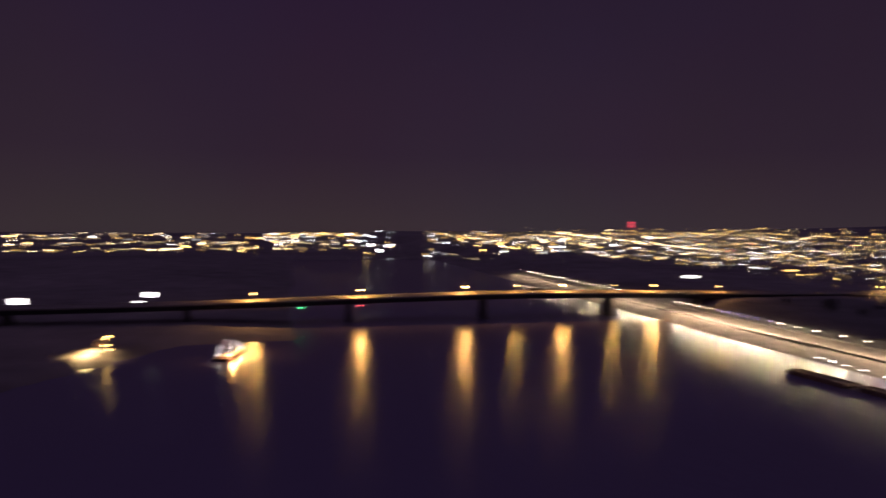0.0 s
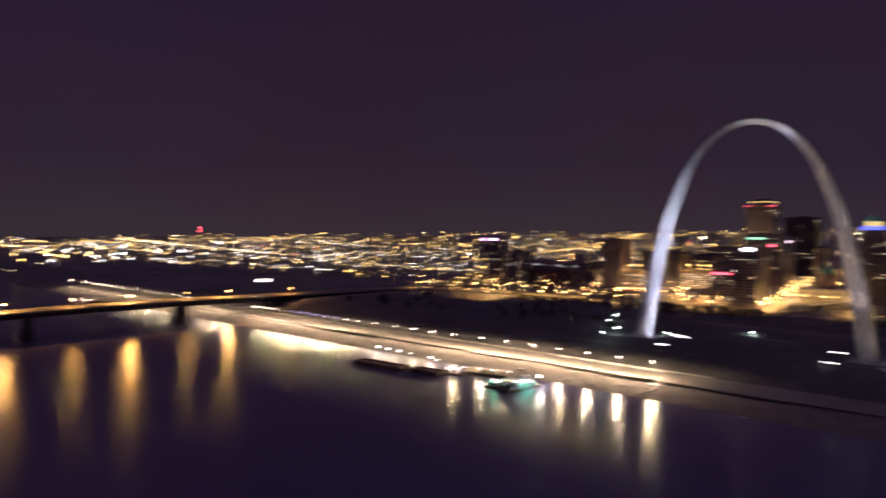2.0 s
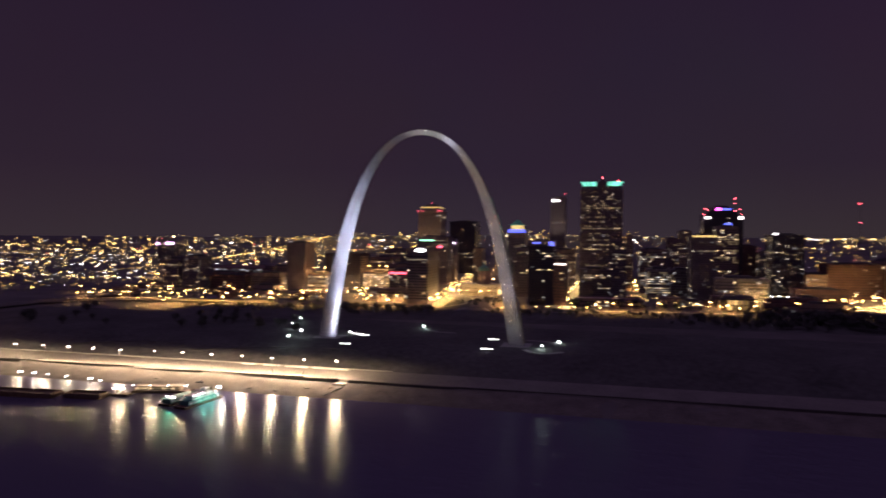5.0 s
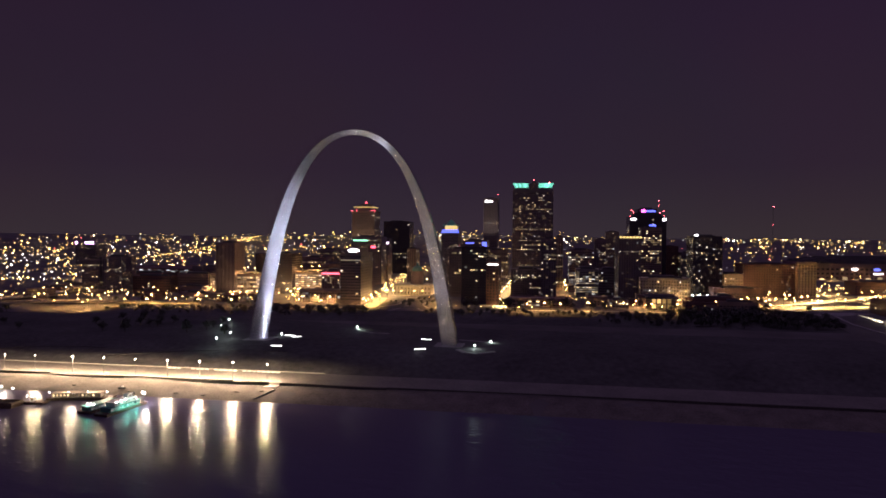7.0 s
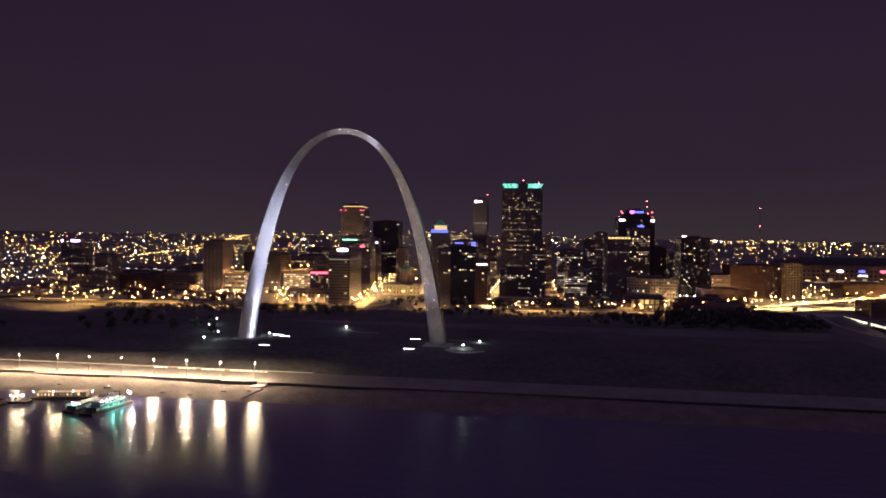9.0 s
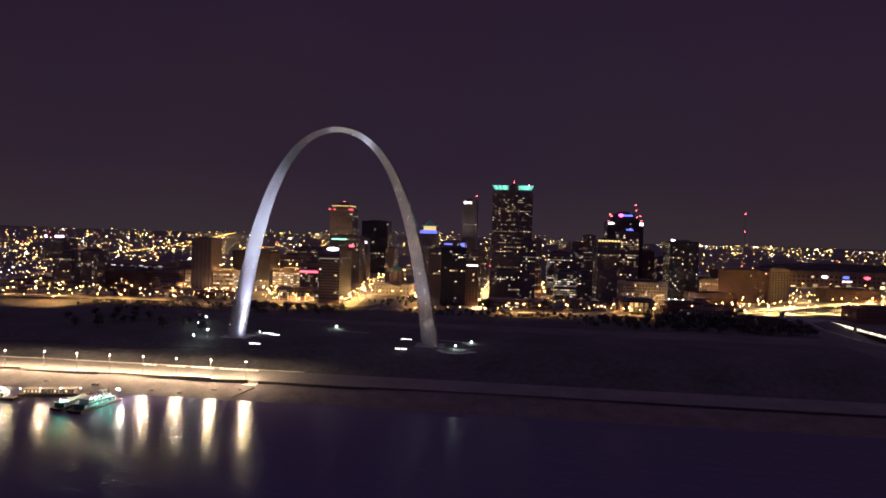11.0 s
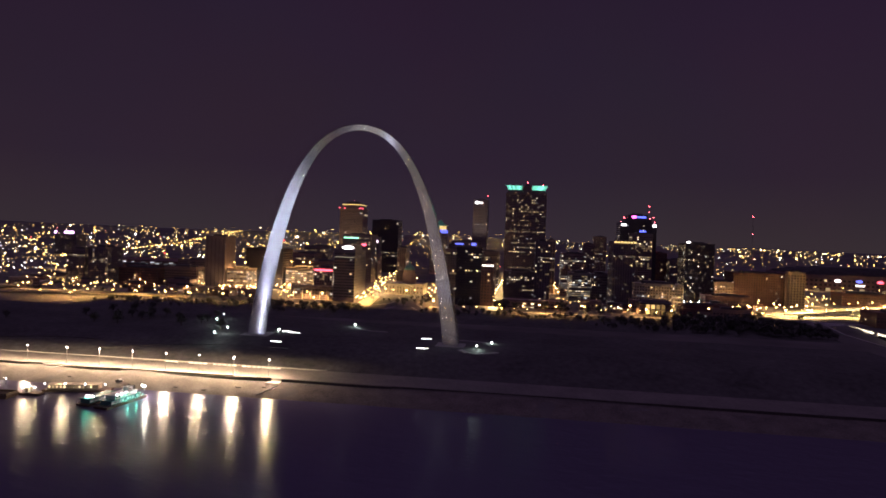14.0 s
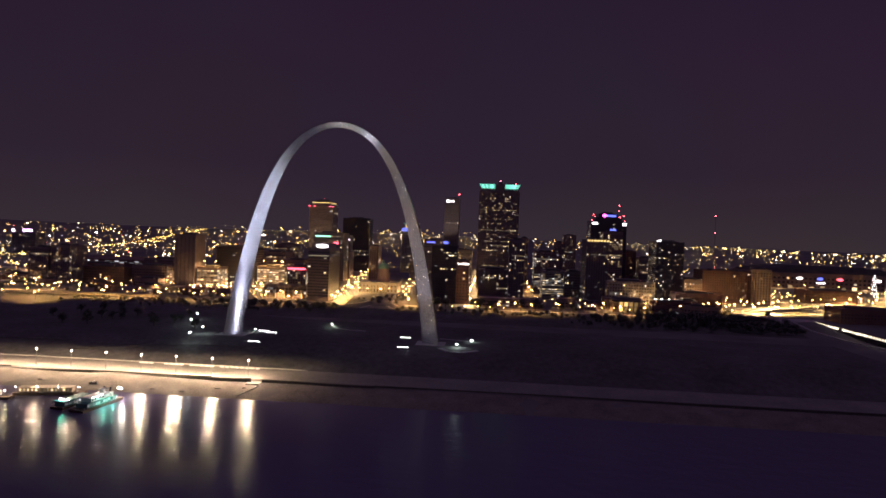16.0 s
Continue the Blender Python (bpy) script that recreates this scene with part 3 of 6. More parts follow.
def park_lamp(x, y, z=21.0, h=6.0, light=True):
    root = thing("park_lamp", x, y, z, "slim park lamp with a cool white head", "street lamp", "park lamps")
    g = Geo()
    g.tube((0, 0, 0), (0, 0, h), 0.12, 0.08)
    part("pole", g, PAINT, root)
    g = Geo()
    g.ball((0, 0, h + 0.5), 0.75, 4, 8, 0.8)
    part("head", g, G_COOL, root, "cool white glowing head")
    if light:
        attach_light(LAMP_PARK, root, 0, -1.2, h)
    return root


for x, y, h in ((-147, 38, 5.5), (-161, 82, 5.5), (-111, -41, 5.5), (-115, -7, 5.5), (-77, 21, 1.6), (-19, 80, 2.0), (124, 21, 1.0), (113, -14, 2.5)):
    park_lamp(x, y, 20.9, h)


# ---- road bridge down river, its ramps, and the old arch bridge up river ----
BX = -605.0


def girder_bridge():
    root = thing("bridge", BX, -500, 0, "long dark steel girder road bridge with sodium lamps", "bridge")
    # deck profile: a gentle hump
    def top(y):
        return 22.0 + 8.5 * math.exp(-((y + 300) / 330) ** 2)
    ys = [-1300 + 40 * i for i in range(39)]
    for name, x0, x1, lo, hi, mat in (("deck", -16, 16, -1.2, 0.0, OLDROAD), ("girder", 8.5, 10.0, -6.6, -1.2, BRIDGESTEEL), ("girder", -10, -8.5, -6.6, -1.2, BRIDGESTEEL),
                                      ("parapet", 15.4, 15.9, 0.0, 1.1, CONCRETE), ("parapet", -15.9, -15.4, 0.0, 1.1, CONCRETE), ("median", -0.3, 0.3, 0.0, 1.0, CONCRETE)):
        g = Geo()
        for y in ys:
            z = top(y)
            g.v += [(x0, y + 500, z + lo), (x1, y + 500, z + lo), (x1, y + 500, z + hi), (x0, y + 500, z + hi)]
        for i in range(len(ys) - 1):
            for k in range(4):
                m = (k + 1) % 4
                g.f.append((4 * i + k, 4 * i + m, 4 * i + 4 + m, 4 * i + 4 + k))
        part(name, g, mat, root)
    for y in (-880, -700, -520, -355, -187, -60, 40, 120):
        g = Geo()
        z = top(y) - 6.6
        y0 = y + 500
        g.box(-11, 11, y0 - 4, y0 + 4, -3.5, z * 0.45, 0.8)
        g.box(-9.5, 9.5, y0 - 2.6, y0 + 2.6, z * 0.45, z - 1.6, 0.3)
        g.box(-11.5, 11.5, y0 - 2.9, y0 + 2.9, z - 1.6, z)
        part("pier", g, WALLSTONE, root)
    return root, top


bridge, bridge_top = girder_bridge()


def bridge_lamp(y, lit):
    z = bridge_top(y)
    root = thing("street_lamp", BX + 6.0, y, z, "bridge lamp post with an amber sodium head", "street lamp", "bridge lamps")
    g = Geo()
    g.tube((0, 0, 0), (0, 0, 9.0), 0.2, 0.12)
    g.tube((0, 0, 8.8), (1.8, 0, 9.4), 0.09, 0.07)
    part("pole", g, PAINT, root)
    g = Geo()
    g.ball((2.2, 0, 9.4), 1.7 if lit > 0.5 else 1.0, 4, 8, 0.6)
    part("head", g, G_SODIUM, root, "glowing amber head")
    attach_light(LAMP_BRIDGE if lit > 0.5 else LAMP_FAINT, root, 2.2, 0, 8.2)


for y, lit in ((-628, 1), (-507, 1), (-380, 1), (-314, 0), (-253, 1), (-183, 0), (-127, 1), (-30, 0)):
    bridge_lamp(y, lit)


def viaduct(name, pts, width, label):
    """An elevated road along points (x, y, z) on round columns."""
    root = thing(name, pts[0][0], pts[0][1], 0, label, "viaduct")
    o = Vector((pts[0][0], pts[0][1], 0))
    P = [Vector(q) - o for q in pts]
    N = []
    for i in range(len(P)):
        d = P[min(i + 1, len(P) - 1)] - P[max(i - 1, 0)]
        N.append(Vector((-d.y, d.x, 0)).normalized())
    for name, s0, s1, lo, hi, mat in (("deck", -width / 2, width / 2, -1.6, 0, ROAD), ("parapet", -width / 2, -width / 2 + 0.4, 0, 1.0, CONCRETE),
                                      ("parapet", width / 2 - 0.4, width / 2, 0, 1.0, CONCRETE)):
        g = Geo()
        for q, n in zip(P, N):
            for sd, z in ((s0, lo), (s1, lo), (s1, hi), (s0, hi)):
                c = q + n * sd
                g.v.append((c.x, c.y, c.z + z))
        for i in range(len(P) - 1):
            for k in range(4):
                m = (k + 1) % 4
                g.f.append((4 * i + k, 4 * i + 4 + k, 4 * i + 4 + m, 4 * i + m))
        part(name, g, mat, root)
    for a, b in zip(P, P[1:]):
        if a.z > 24.9:
            m = (a + b) / 2
            c = Geo()
            c.tube((m.x, m.y, 18.0), (m.x, m.y, m.z - 1.6), 1.3, 1.3, 10)
            part("column", c, CONCRETE, root)
    return root


viaduct("viaduct", [(-603, 218, 24.6), (-596, 262, 24.6), (-592, 330, 24.6), (-600, 400, 24.8), (-625, 470, 25), (-670, 540, 25.2), (-730, 600, 25.5), (-820, 660, 26)], 24,
        "elevated motorway curving off the bridge into town")
viaduct("viaduct", [(-588, 165, 24.8), (-568, 200, 24.8), (-520, 235, 24.6), (-450, 250, 24.2), (-370, 262, 23.9), (-300, 268, 23.6)], 14,
        "elevated ramp leading from the bridge to the town")


def old_bridge():
    """Stone approach with arches and a lit railing, running towards the river."""
    root = thing("old_bridge", 541, 172, 0, "old stone and steel bridge approach with a lit railing", "bridge")
    deck, arches = Geo(), Geo()
    deck.box(-7, 9, -760, 98, 25.6, 27.0)
    part("deck", deck, ASPHALT, root)
    for i in range(8):
        y0 = -244 + i * 42
        p = Geo()
        p.box(-6.5, 8.5, y0 - 4, y0 + 4, 2, 25.6, 0.5)
        part("pier", p, WALLSTONE, root)
        a = Geo()
        for k in range(10):
            t0, t1 = math.pi * k / 10, math.pi * (k + 1) / 10
            q = []
            for s in (-6.4, 8.4):
                for t in (t0, t1):
                    q.append((s, y0 + 21 - 17 * math.cos(t), 12 + 12.5 * math.sin(t)))
                    q.append((s, y0 + 21 - 17 * math.cos(t), 25.6))
            a.solid(q, [(0, 1, 3, 2), (6, 7, 5, 4), (2, 6, 4, 0), (1, 5, 7, 3)])
        part("spandrel", a, WALLSTONE, root)
    # the panels glow by themselves in place of lamplight on the railing
    for i in range(30):
        y0 = -66 + i * 5.2 - 0.4
        b = Geo()
        b.box(-7.0, -6.75, y0, y0 + 3.6, 27.3, 29.6)
        part("railing_panel", b, S_RAIL, root, "pale railing panel that glows as if lamplit")
    g = Geo()
    g.box(-7.1, -6.7, -90, 92, 27.0, 27.3)
    g.box(-7.1, -6.7, -90, 92, 29.7, 30.0)
    part("rail", g, PAINT, root)
    for y0 in (26, 95):
        g = Geo()
        g.box(-9, -6, y0 - 3, y0 + 3, 20, 31, 0.4)
        part("pylon", g, PALE, root, "pale stone pylon")
    return root


old_bridge()

# small navigation lamps under the bridge girder
for y, mat, lab in ((-575, G_GREEN, "green navigation lamp hung under the bridge girder"), (-508, G_RED, "red navigation lamp hung under the bridge girder")):
    z = bridge_top(y) - 6.6
    root = thing("navigation_lamp", BX + 10.6, y, z, lab, "lamp", "navigation lamps")
    g = Geo()
    g.tube((0, 0, 0.2), (0, 0, -1.4), 0.08, 0.08, 6)
    part("rod", g, PAINT, root)
    g = Geo()
    g.ball((0, 0, -1.9), 0.7)
    part("lamp", g, mat, root)


def car_master():
    root = thing("car", 0, 0, 0, "dark saloon car with lit lamps standing on the road", "car", "cars on the roads")
    g = Geo()
    g.box(-2.2, 2.2, -0.9, 0.9, 0.35, 0.85, 0.08)
    part("body", g, PAINT, root)
    g = Geo()
    g.box(-1.3, 1.0, -0.82, 0.82, 0.85, 1.42, 0.28)
    part("cabin", g, DARKGLASS, root)
    for sx in (-1.4, 1.4):
        for sy in (-0.85, 0.85):
            w = Geo()
            w.tube((sx, sy - 0.1, 0.33), (sx, sy + 0.1, 0.33), 0.33, 0.33, 12)
            part("wheel", w, PAINT, root)
    for sy in (-0.62, 0.62):
        w = Geo()
        w.box(2.1, 2.24, sy - 0.22, sy + 0.22, 0.5, 0.74)
        part("headlight", w, G_WHITE, root)
        w = Geo()
        w.box(-2.24, -2.1, sy - 0.22, sy + 0.22, 0.52, 0.74)
        part("tail_light", w, G_TAIL, root)
    return root


car = car_master()
car.matrix_basis = pose(BX + 9, -545, bridge_top(-545) + 0.02, 0, 0, -90)
rngc = random.Random(12)
for y in (-620, -590, -560, -530, -470, -400, -330, -290, -210, -160, -90, -30, 60):
    side = rngc.choice((-9, -5.5, 5.5, 9))
    copy_thing(car, pose(BX + side, y + rngc.uniform(-8, 8), bridge_top(y) + 0.06, 0, 0, -90 if side > 0 else 90))


# ---- boats and barges ----


def hull(g, l, w, h, rake=0.12):
    """A raked box hull along x, from z = -0.8."""
    p = []
    for z, s in ((-0.8, 1 - rake), (h, 1.0)):
        p += [(-l / 2 * s, -w / 2, z), (l / 2 * s, -w / 2, z), (l / 2 * s, w / 2, z), (-l / 2 * s, w / 2, z)]
    g.solid(p, [(3, 2, 1, 0), (4, 5, 6, 7), (0, 1, 5, 4), (1, 2, 6, 5), (2, 3, 7, 6), (3, 0, 4, 7)])


def barge(x, y, turn, l, w, label):
    root = thing("barge", x, y, 0, label, "barge", "moored barges")
    root.rotation_euler = (0, 0, radians(turn))
    g = Geo()
    hull(g, l, w, 2.4)
    part("hull", g, HULL, root)
    g = Geo()
    for s in (-1, 1):
        g.box(-l / 2 + 1, l / 2 - 1, s * (w / 2 - 0.7) - 0.3, s * (w / 2 - 0.7) + 0.3, 2.4, 3.5)
    g.box(-l / 2 + 1, -l / 2 + 1.6, -w / 2 + 1, w / 2 - 1, 2.4, 3.5)
    g.box(l / 2 - 1.6, l / 2 - 1, -w / 2 + 1, w / 2 - 1, 2.4, 3.5)
    part("coaming", g, HULL, root)
    for i in range(4):
        for s in (-1, 1):
            g = Geo()
            g.tube((-l / 2 + 3 + i * (l - 6) / 3, s * (w / 2 - 0.25), 2.4), (-l / 2 + 3 + i * (l - 6) / 3, s * (w / 2 - 0.25), 3.0), 0.25, 0.3)
            part("bollard", g, PAINT, root)
    return root


def cabin(root, x0, x1, y0, y1, z0, z1, wall, glass, deckname="cabin"):
    g = Geo()
    g.box(x0, x1, y0, y1, z0, z1)
    g.box(x0 - 0.5, x1 + 0.5, y0 - 0.5, y1 + 0.5, z1, z1 + 0.2)
    c = part(deckname, g, wall, root)
    n = max(2, int((x1 - x0) / 2.4))
    for i in range(n):
        a = x0 + 0.6 + i * (x1 - x0 - 1.2) / n
        w = Geo()
        w.box(a, a + 1.3, y0 - 0.04, y0 + 0.02, z0 + 0.9, z1 - 0.5)
        part("window", w, glass, c)
    return c


def excursion_boat(x, y, turn):
    root = thing("river_boat", x, y, 0, "moored teal lit excursion boat with white upper deck", "boat")
    root.rotation_euler = (0, 0, radians(turn))
    g = Geo()
    hull(g, 38, 10, 1.7, 0.06)
    part("hull", g, HULL, root)
    cabin(root, -14, 13, -4, 4, 1.7, 4.4, TEALPAINT, WIN_COOL, "lower_deck")
    cabin(root, -10, 10, -3.6, 3.6, 4.6, 7.0, WHITEPAINT, WIN_COOL, "upper_deck")
    cabin(root, 4, 8, -1.8, 1.8, 7.2, 9.4, WHITEPAINT, WIN_PALE, "pilot_house")
    for s in (-1, 1):
        g = Geo()
        g.tube((9.5, s * 2.2, 4.6), (9.5, s * 2.2, 9.8), 0.4, 0.35)
        g.tube((9.5, s * 2.2, 9.8), (9.5, s * 2.2, 10.3), 0.7, 0.5)
        part("chimney", g, PAINT, root)
    g = Geo()
    for i in range(16):
        for s in (-1, 1):
            g.tube((-17 + i * 2.2, s * 4.7, 1.7), (-17 + i * 2.2, s * 4.7, 2.8), 0.04, 0.04, 4)
    for s in (-1, 1):
        g.tube((-17.5, s * 4.7, 2.8), (17, s * 4.7, 2.8), 0.05, 0.05, 4)
    part("railing", g, WHITEPAINT, root)
    for i in range(3):
        g = Geo()
        g.ball((-9 + i * 4.0, -4.2, 7.6), 0.5)
        part("deck_lamp", g, G_WHITE, root, "white deck lamp")
    # bare green lights added beside the hull to make it look teal lit
    attach_light(LAMP_GREEN, root, -2, -6.5, 3.4)
    attach_light(LAMP_GREEN, root, 6, -6.5, 3.4)
    h = Geo()
    h.tube((16, -4.2, 1.7), (16, -4.2, 8.0), 0.12, 0.1, 6)
    mast = part("mast", h, PAINT, root)
    for k in (-0.9, 0.0, 0.9):
        q = Geo()
        q.ball((16, -4.2 + k, 8.2 + 0.3 * k), 0.7)
        part("floodlight", q, G_WHITE, mast, "glaring white floodlight")
    attach_light(LAMP_BOW, root, 17, -6.0, 7.6)
    return root


def ferry(x, y, turn):
    root = thing("ferry", x, y, 0, "low dark teal ferry boat moored bow to the shore", "boat")
    root.rotation_euler = (0, 0, radians(turn))
    g = Geo()
    hull(g, 32, 9, 1.5, 0.08)
    part("hull", g, HULL, root)
    cabin(root, -13, 9, -3.6, 3.6, 1.5, 4.2, TEALPAINT, WIN_COOL, "deck_house")
    g = Geo()
    g.box(-14.5, 10.5, -4.2, 4.2, 4.5, 4.75, 0.1)
    part("canopy", g, TEALPAINT, root)
    for i in range(3):
        g = Geo()
        g.ball((-9.5, -2.6 + 2.6 * i, 5.2), 0.55)
        part("deck_lamp", g, G_WHITE, root, "white deck lamp")
    g = Geo()
    for s in (-1, 1):
        g.tube((-15, s * 4.2, 2.6), (15, s * 4.2, 2.6), 0.05, 0.05, 4)
        for k in range(11):
            g.tube((-15 + 3 * k, s * 4.2, 1.5), (-15 + 3 * k, s * 4.2, 2.6), 0.04, 0.04, 4)
    part("railing", g, WHITEPAINT, root)
    # bare green light added over the canopy; the deck lamps are white
    attach_light(LAMP_GREEN, root, -12, 0, 6.2)
    return root


def dock_lamp(x, y, z, big):
    root = thing("dock_lamp", x, y, z, "short dock lamp with a bright white head at the water's edge", "lamp", "dock lamps")
    g = Geo()
    g.tube((0, 0, -1.2), (0, 0, 3.6), 0.12, 0.08, 6)
    part("pole", g, PAINT, root)
    g = Geo()
    g.ball((0, 0, 4.0), 0.85 if big else 0.6, 4, 8, 0.7)
    part("head", g, G_WHITE, root, "glaring white head")
    if big:
        attach_light(LAMP_DOCK, root, 0, -1.4, 3.9)


def landing_barge(x, y, turn, l, w, wall, lamps, label):
    root = thing("landing_barge", x, y, 0, label, "barge")
    root.rotation_euler = (0, 0, radians(turn))
    g = Geo()
    hull(g, l, w, 1.6, 0.04)
    part("hull", g, HULL, root)
    cabin(root, -l / 2 + 3, l / 2 - 8, -w / 2 + 2, w / 2 - 1, 1.6, 4.6, wall, WIN_WARM)
    for i in range(lamps):
        lx = -l / 2 + 2 + i * (l - 5) / max(1, lamps - 1)
        p = Geo()
        p.tube((lx, -w / 2 + 0.6, 1.6), (lx, -w / 2 + 0.6, 5.4), 0.08, 0.06, 6)
        post = part("lamp_post", p, PAINT, root)
        h = Geo()
        h.ball((lx, -w / 2 + 0.6, 5.7), 0.45)
        part("lamp", h, G_WHITE, post, "white lamp")
    # bare lights without fittings, added above the roof to brighten it yellow
    attach_light(LAMP_STAGE, root, -l / 4, -1.0, 8.0)
    attach_light(LAMP_STAGE, root, l / 5, -1.0, 8.0)
    return root


excursion_boat(-105, -181, 84)
ferry(-120, -180, 82)
landing_barge(-151, -159, 14, 44, 10, TAN, 4, "floating landing stage with a tan shed and lamps")
landing_barge(-172, -177, 8, 13, 7, WHITEPAINT, 3, "small white work boat with bright lamps")
barge(-239, -195, 5, 54, 13, "dark empty steel barge moored below the levee")
barge(-192, -188, 5, 30, 12, "dark steel barge moored beside the landing stage")
barge(-890, -165, 2, 80, 14, "dark steel barge moored beyond the bridge")


def tow_boat(x, y, turn):
    root = thing("tow_boat", x, y, 0, "lit white tow boat on the dark river", "boat")
    root.rotation_euler = (0, 0, radians(turn))
    g = Geo()
    hull(g, 44, 13, 2.2, 0.05)
    part("hull", g, HULL, root)
    cabin(root, -18, 10, -4.5, 4.5, 2.2, 5.2, WHITEPAINT, WIN_WARM, "main_deck")
    cabin(root, -12, 8, -4, 4, 5.4, 8.2, WHITEPAINT, WIN_WARM, "crew_deck")
    cabin(root, -4, 7, -3.5, 3.5, 8.4, 11.2, WHITEPAINT, WIN_PALE, "upper_deck")
    cabin(root, 0, 6, -3, 3, 11.4, 14.2, WHITEPAINT, WIN_PALE, "pilot_house")
    for s in (-1, 1):
        g = Geo()
        g.tube((-10, s * 2.5, 8.2), (-10, s * 2.5, 13.5), 0.6, 0.5)
        part("funnel", g, PAINT, root)
    k = 0
    for lx, lz in ((-20, 4), (-15, 6.4), (-9, 9.2), (-2, 12.2), (6, 15.2), (9, 9.5), (12, 7), (16, 5), (20, 4.4)):
        for s in (-1, 1):
            p = Geo()
            p.ball((lx, s * 5.2, lz), 0.34)
            part("deck_lamp", p, G_WHITE, root, "bright deck lamp")
    # bridge lights reused without fittings, added beside the hull to brighten the boat
    attach_light(LAMP_FAINT, root, 14, 8, 5)
    attach_light(LAMP_FAINT, root, -14, 8, 5)
    return root


tow_boat(-414, -638, -14)


def work_yard(x, y):
    """Floodlit loading place on the far bank."""
    root = thing("loading_tower", x, y, 3, "lattice loading tower with floodlights on the far bank", "tower")
    g = Geo()
    for sx in (-4, 4):
        for sy in (-4, 4):
            g.tube((sx, sy, 0), (sx * 0.6, sy * 0.6, 16), 0.3, 0.25, 6)
    for k in range(4):
        z = 2 + k * 4
        g.tube((-4, -4, z), (4, 4, z + 3), 0.15, 0.15, 5)
        g.tube((4, -4, z), (-4, 4, z + 3), 0.15, 0.15, 5)
    part("frame", g, PAINT, root)
    g = Geo()
    g.box(-5, 5, -4, 4, 9, 14)
    part("cabin", g, BROWNSTONE, root)
    for i, (a, b, c) in enumerate(((-6, 5, 15), (-2, 5, 16), (3, 5, 15), (7, 4, 10), (-8, 4, 7), (2, 6, 6), (-4, 6, 4))):
        h = Geo()
        h.ball((a, b, c), 0.6 if i % 2 else 0.8)
        part("floodlight", h, G_SODIUM, root, "glaring yellow floodlight")
    attach_light(LAMP_AVENUE, root, 8, -9, 9)
    attach_light(LAMP_AVENUE, root, -12, -8, 8)
    return root


work_yard(-420, -742)
for x, y, z, big in ((-296, -146, 0.3, 1), (-281, -147, 0.3, 1), (-266, -148, 0.3, 0), (-247, -150, 0.3, 0), (-222, -152, 0.3, 1), (-209, -156, 0.3, 0)):
    dock_lamp(x, y, z, big)


# ---- downtown ----
WINDOW_MESHES = {}


def pane_mesh(w, h, material, along):
    """A lit pane with a thin frame depth; along 'x' for walls that face the river, 'y' for side walls."""
    key = (round(w, 2), round(h, 2), material.name, along)
    if key not in WINDOW_MESHES:
        g = Geo()
        if along == "x":
            g.box(-w / 2, w / 2, -0.12, 0.05, -h / 2, h / 2)
        else:
            g.box(-0.12, 0.12, -w / 2, w / 2, -h / 2, h / 2)
        WINDOW_MESHES[key] = g.mesh("window", material)
    return WINDOW_MESHES[key]


def facade(root, w0, w1, face, fixed, z0, z1, floor_h, bay, win, lit, tint, rng, dark, runs, low):
    """Windows on one wall. face: 'x' runs along x at y = fixed; 'y' runs along y at x = fixed. Returns lit places."""
    nb = max(1, int((w1 - w0 - 1.0) / bay))
    nf = max(1, int((z1 - z0 - 2.0) / floor_h))
    b = (w1 - w0) / nb
    hgt = min(floor_h * 0.62, win[1])
    out = []
    for i in range(nf):
        z = z0 + 1.2 + floor_h * (i + 0.5)
        row = rng.random() < runs
        run = 0
        for j in range(nb):
            w = w0 + b * (j + 0.5)
            ww = min(win[0], b * 0.8)
            p = lit * (3.2 if row else 0.75) * (low if i < nf * 0.52 else 1.0)
            if run > 0:
                p, run = max(p, 0.75), run - 1
            if rng.random() < p:
                if row:
                    run = 3
                out.append((w, z, ww, hgt, rng.choices((WIN_WARM, WIN_PALE, WIN_COOL), tint)[0]))
            elif face == "x":
                dark.box(w - ww / 2, w + ww / 2, fixed - 0.06, fixed + 0.05, z - hgt / 2, z + hgt / 2)
            else:
                dark.box(fixed - 0.06, fixed + 0.06, w - ww / 2, w + ww / 2, z - hgt / 2, z + hgt / 2)
    return out


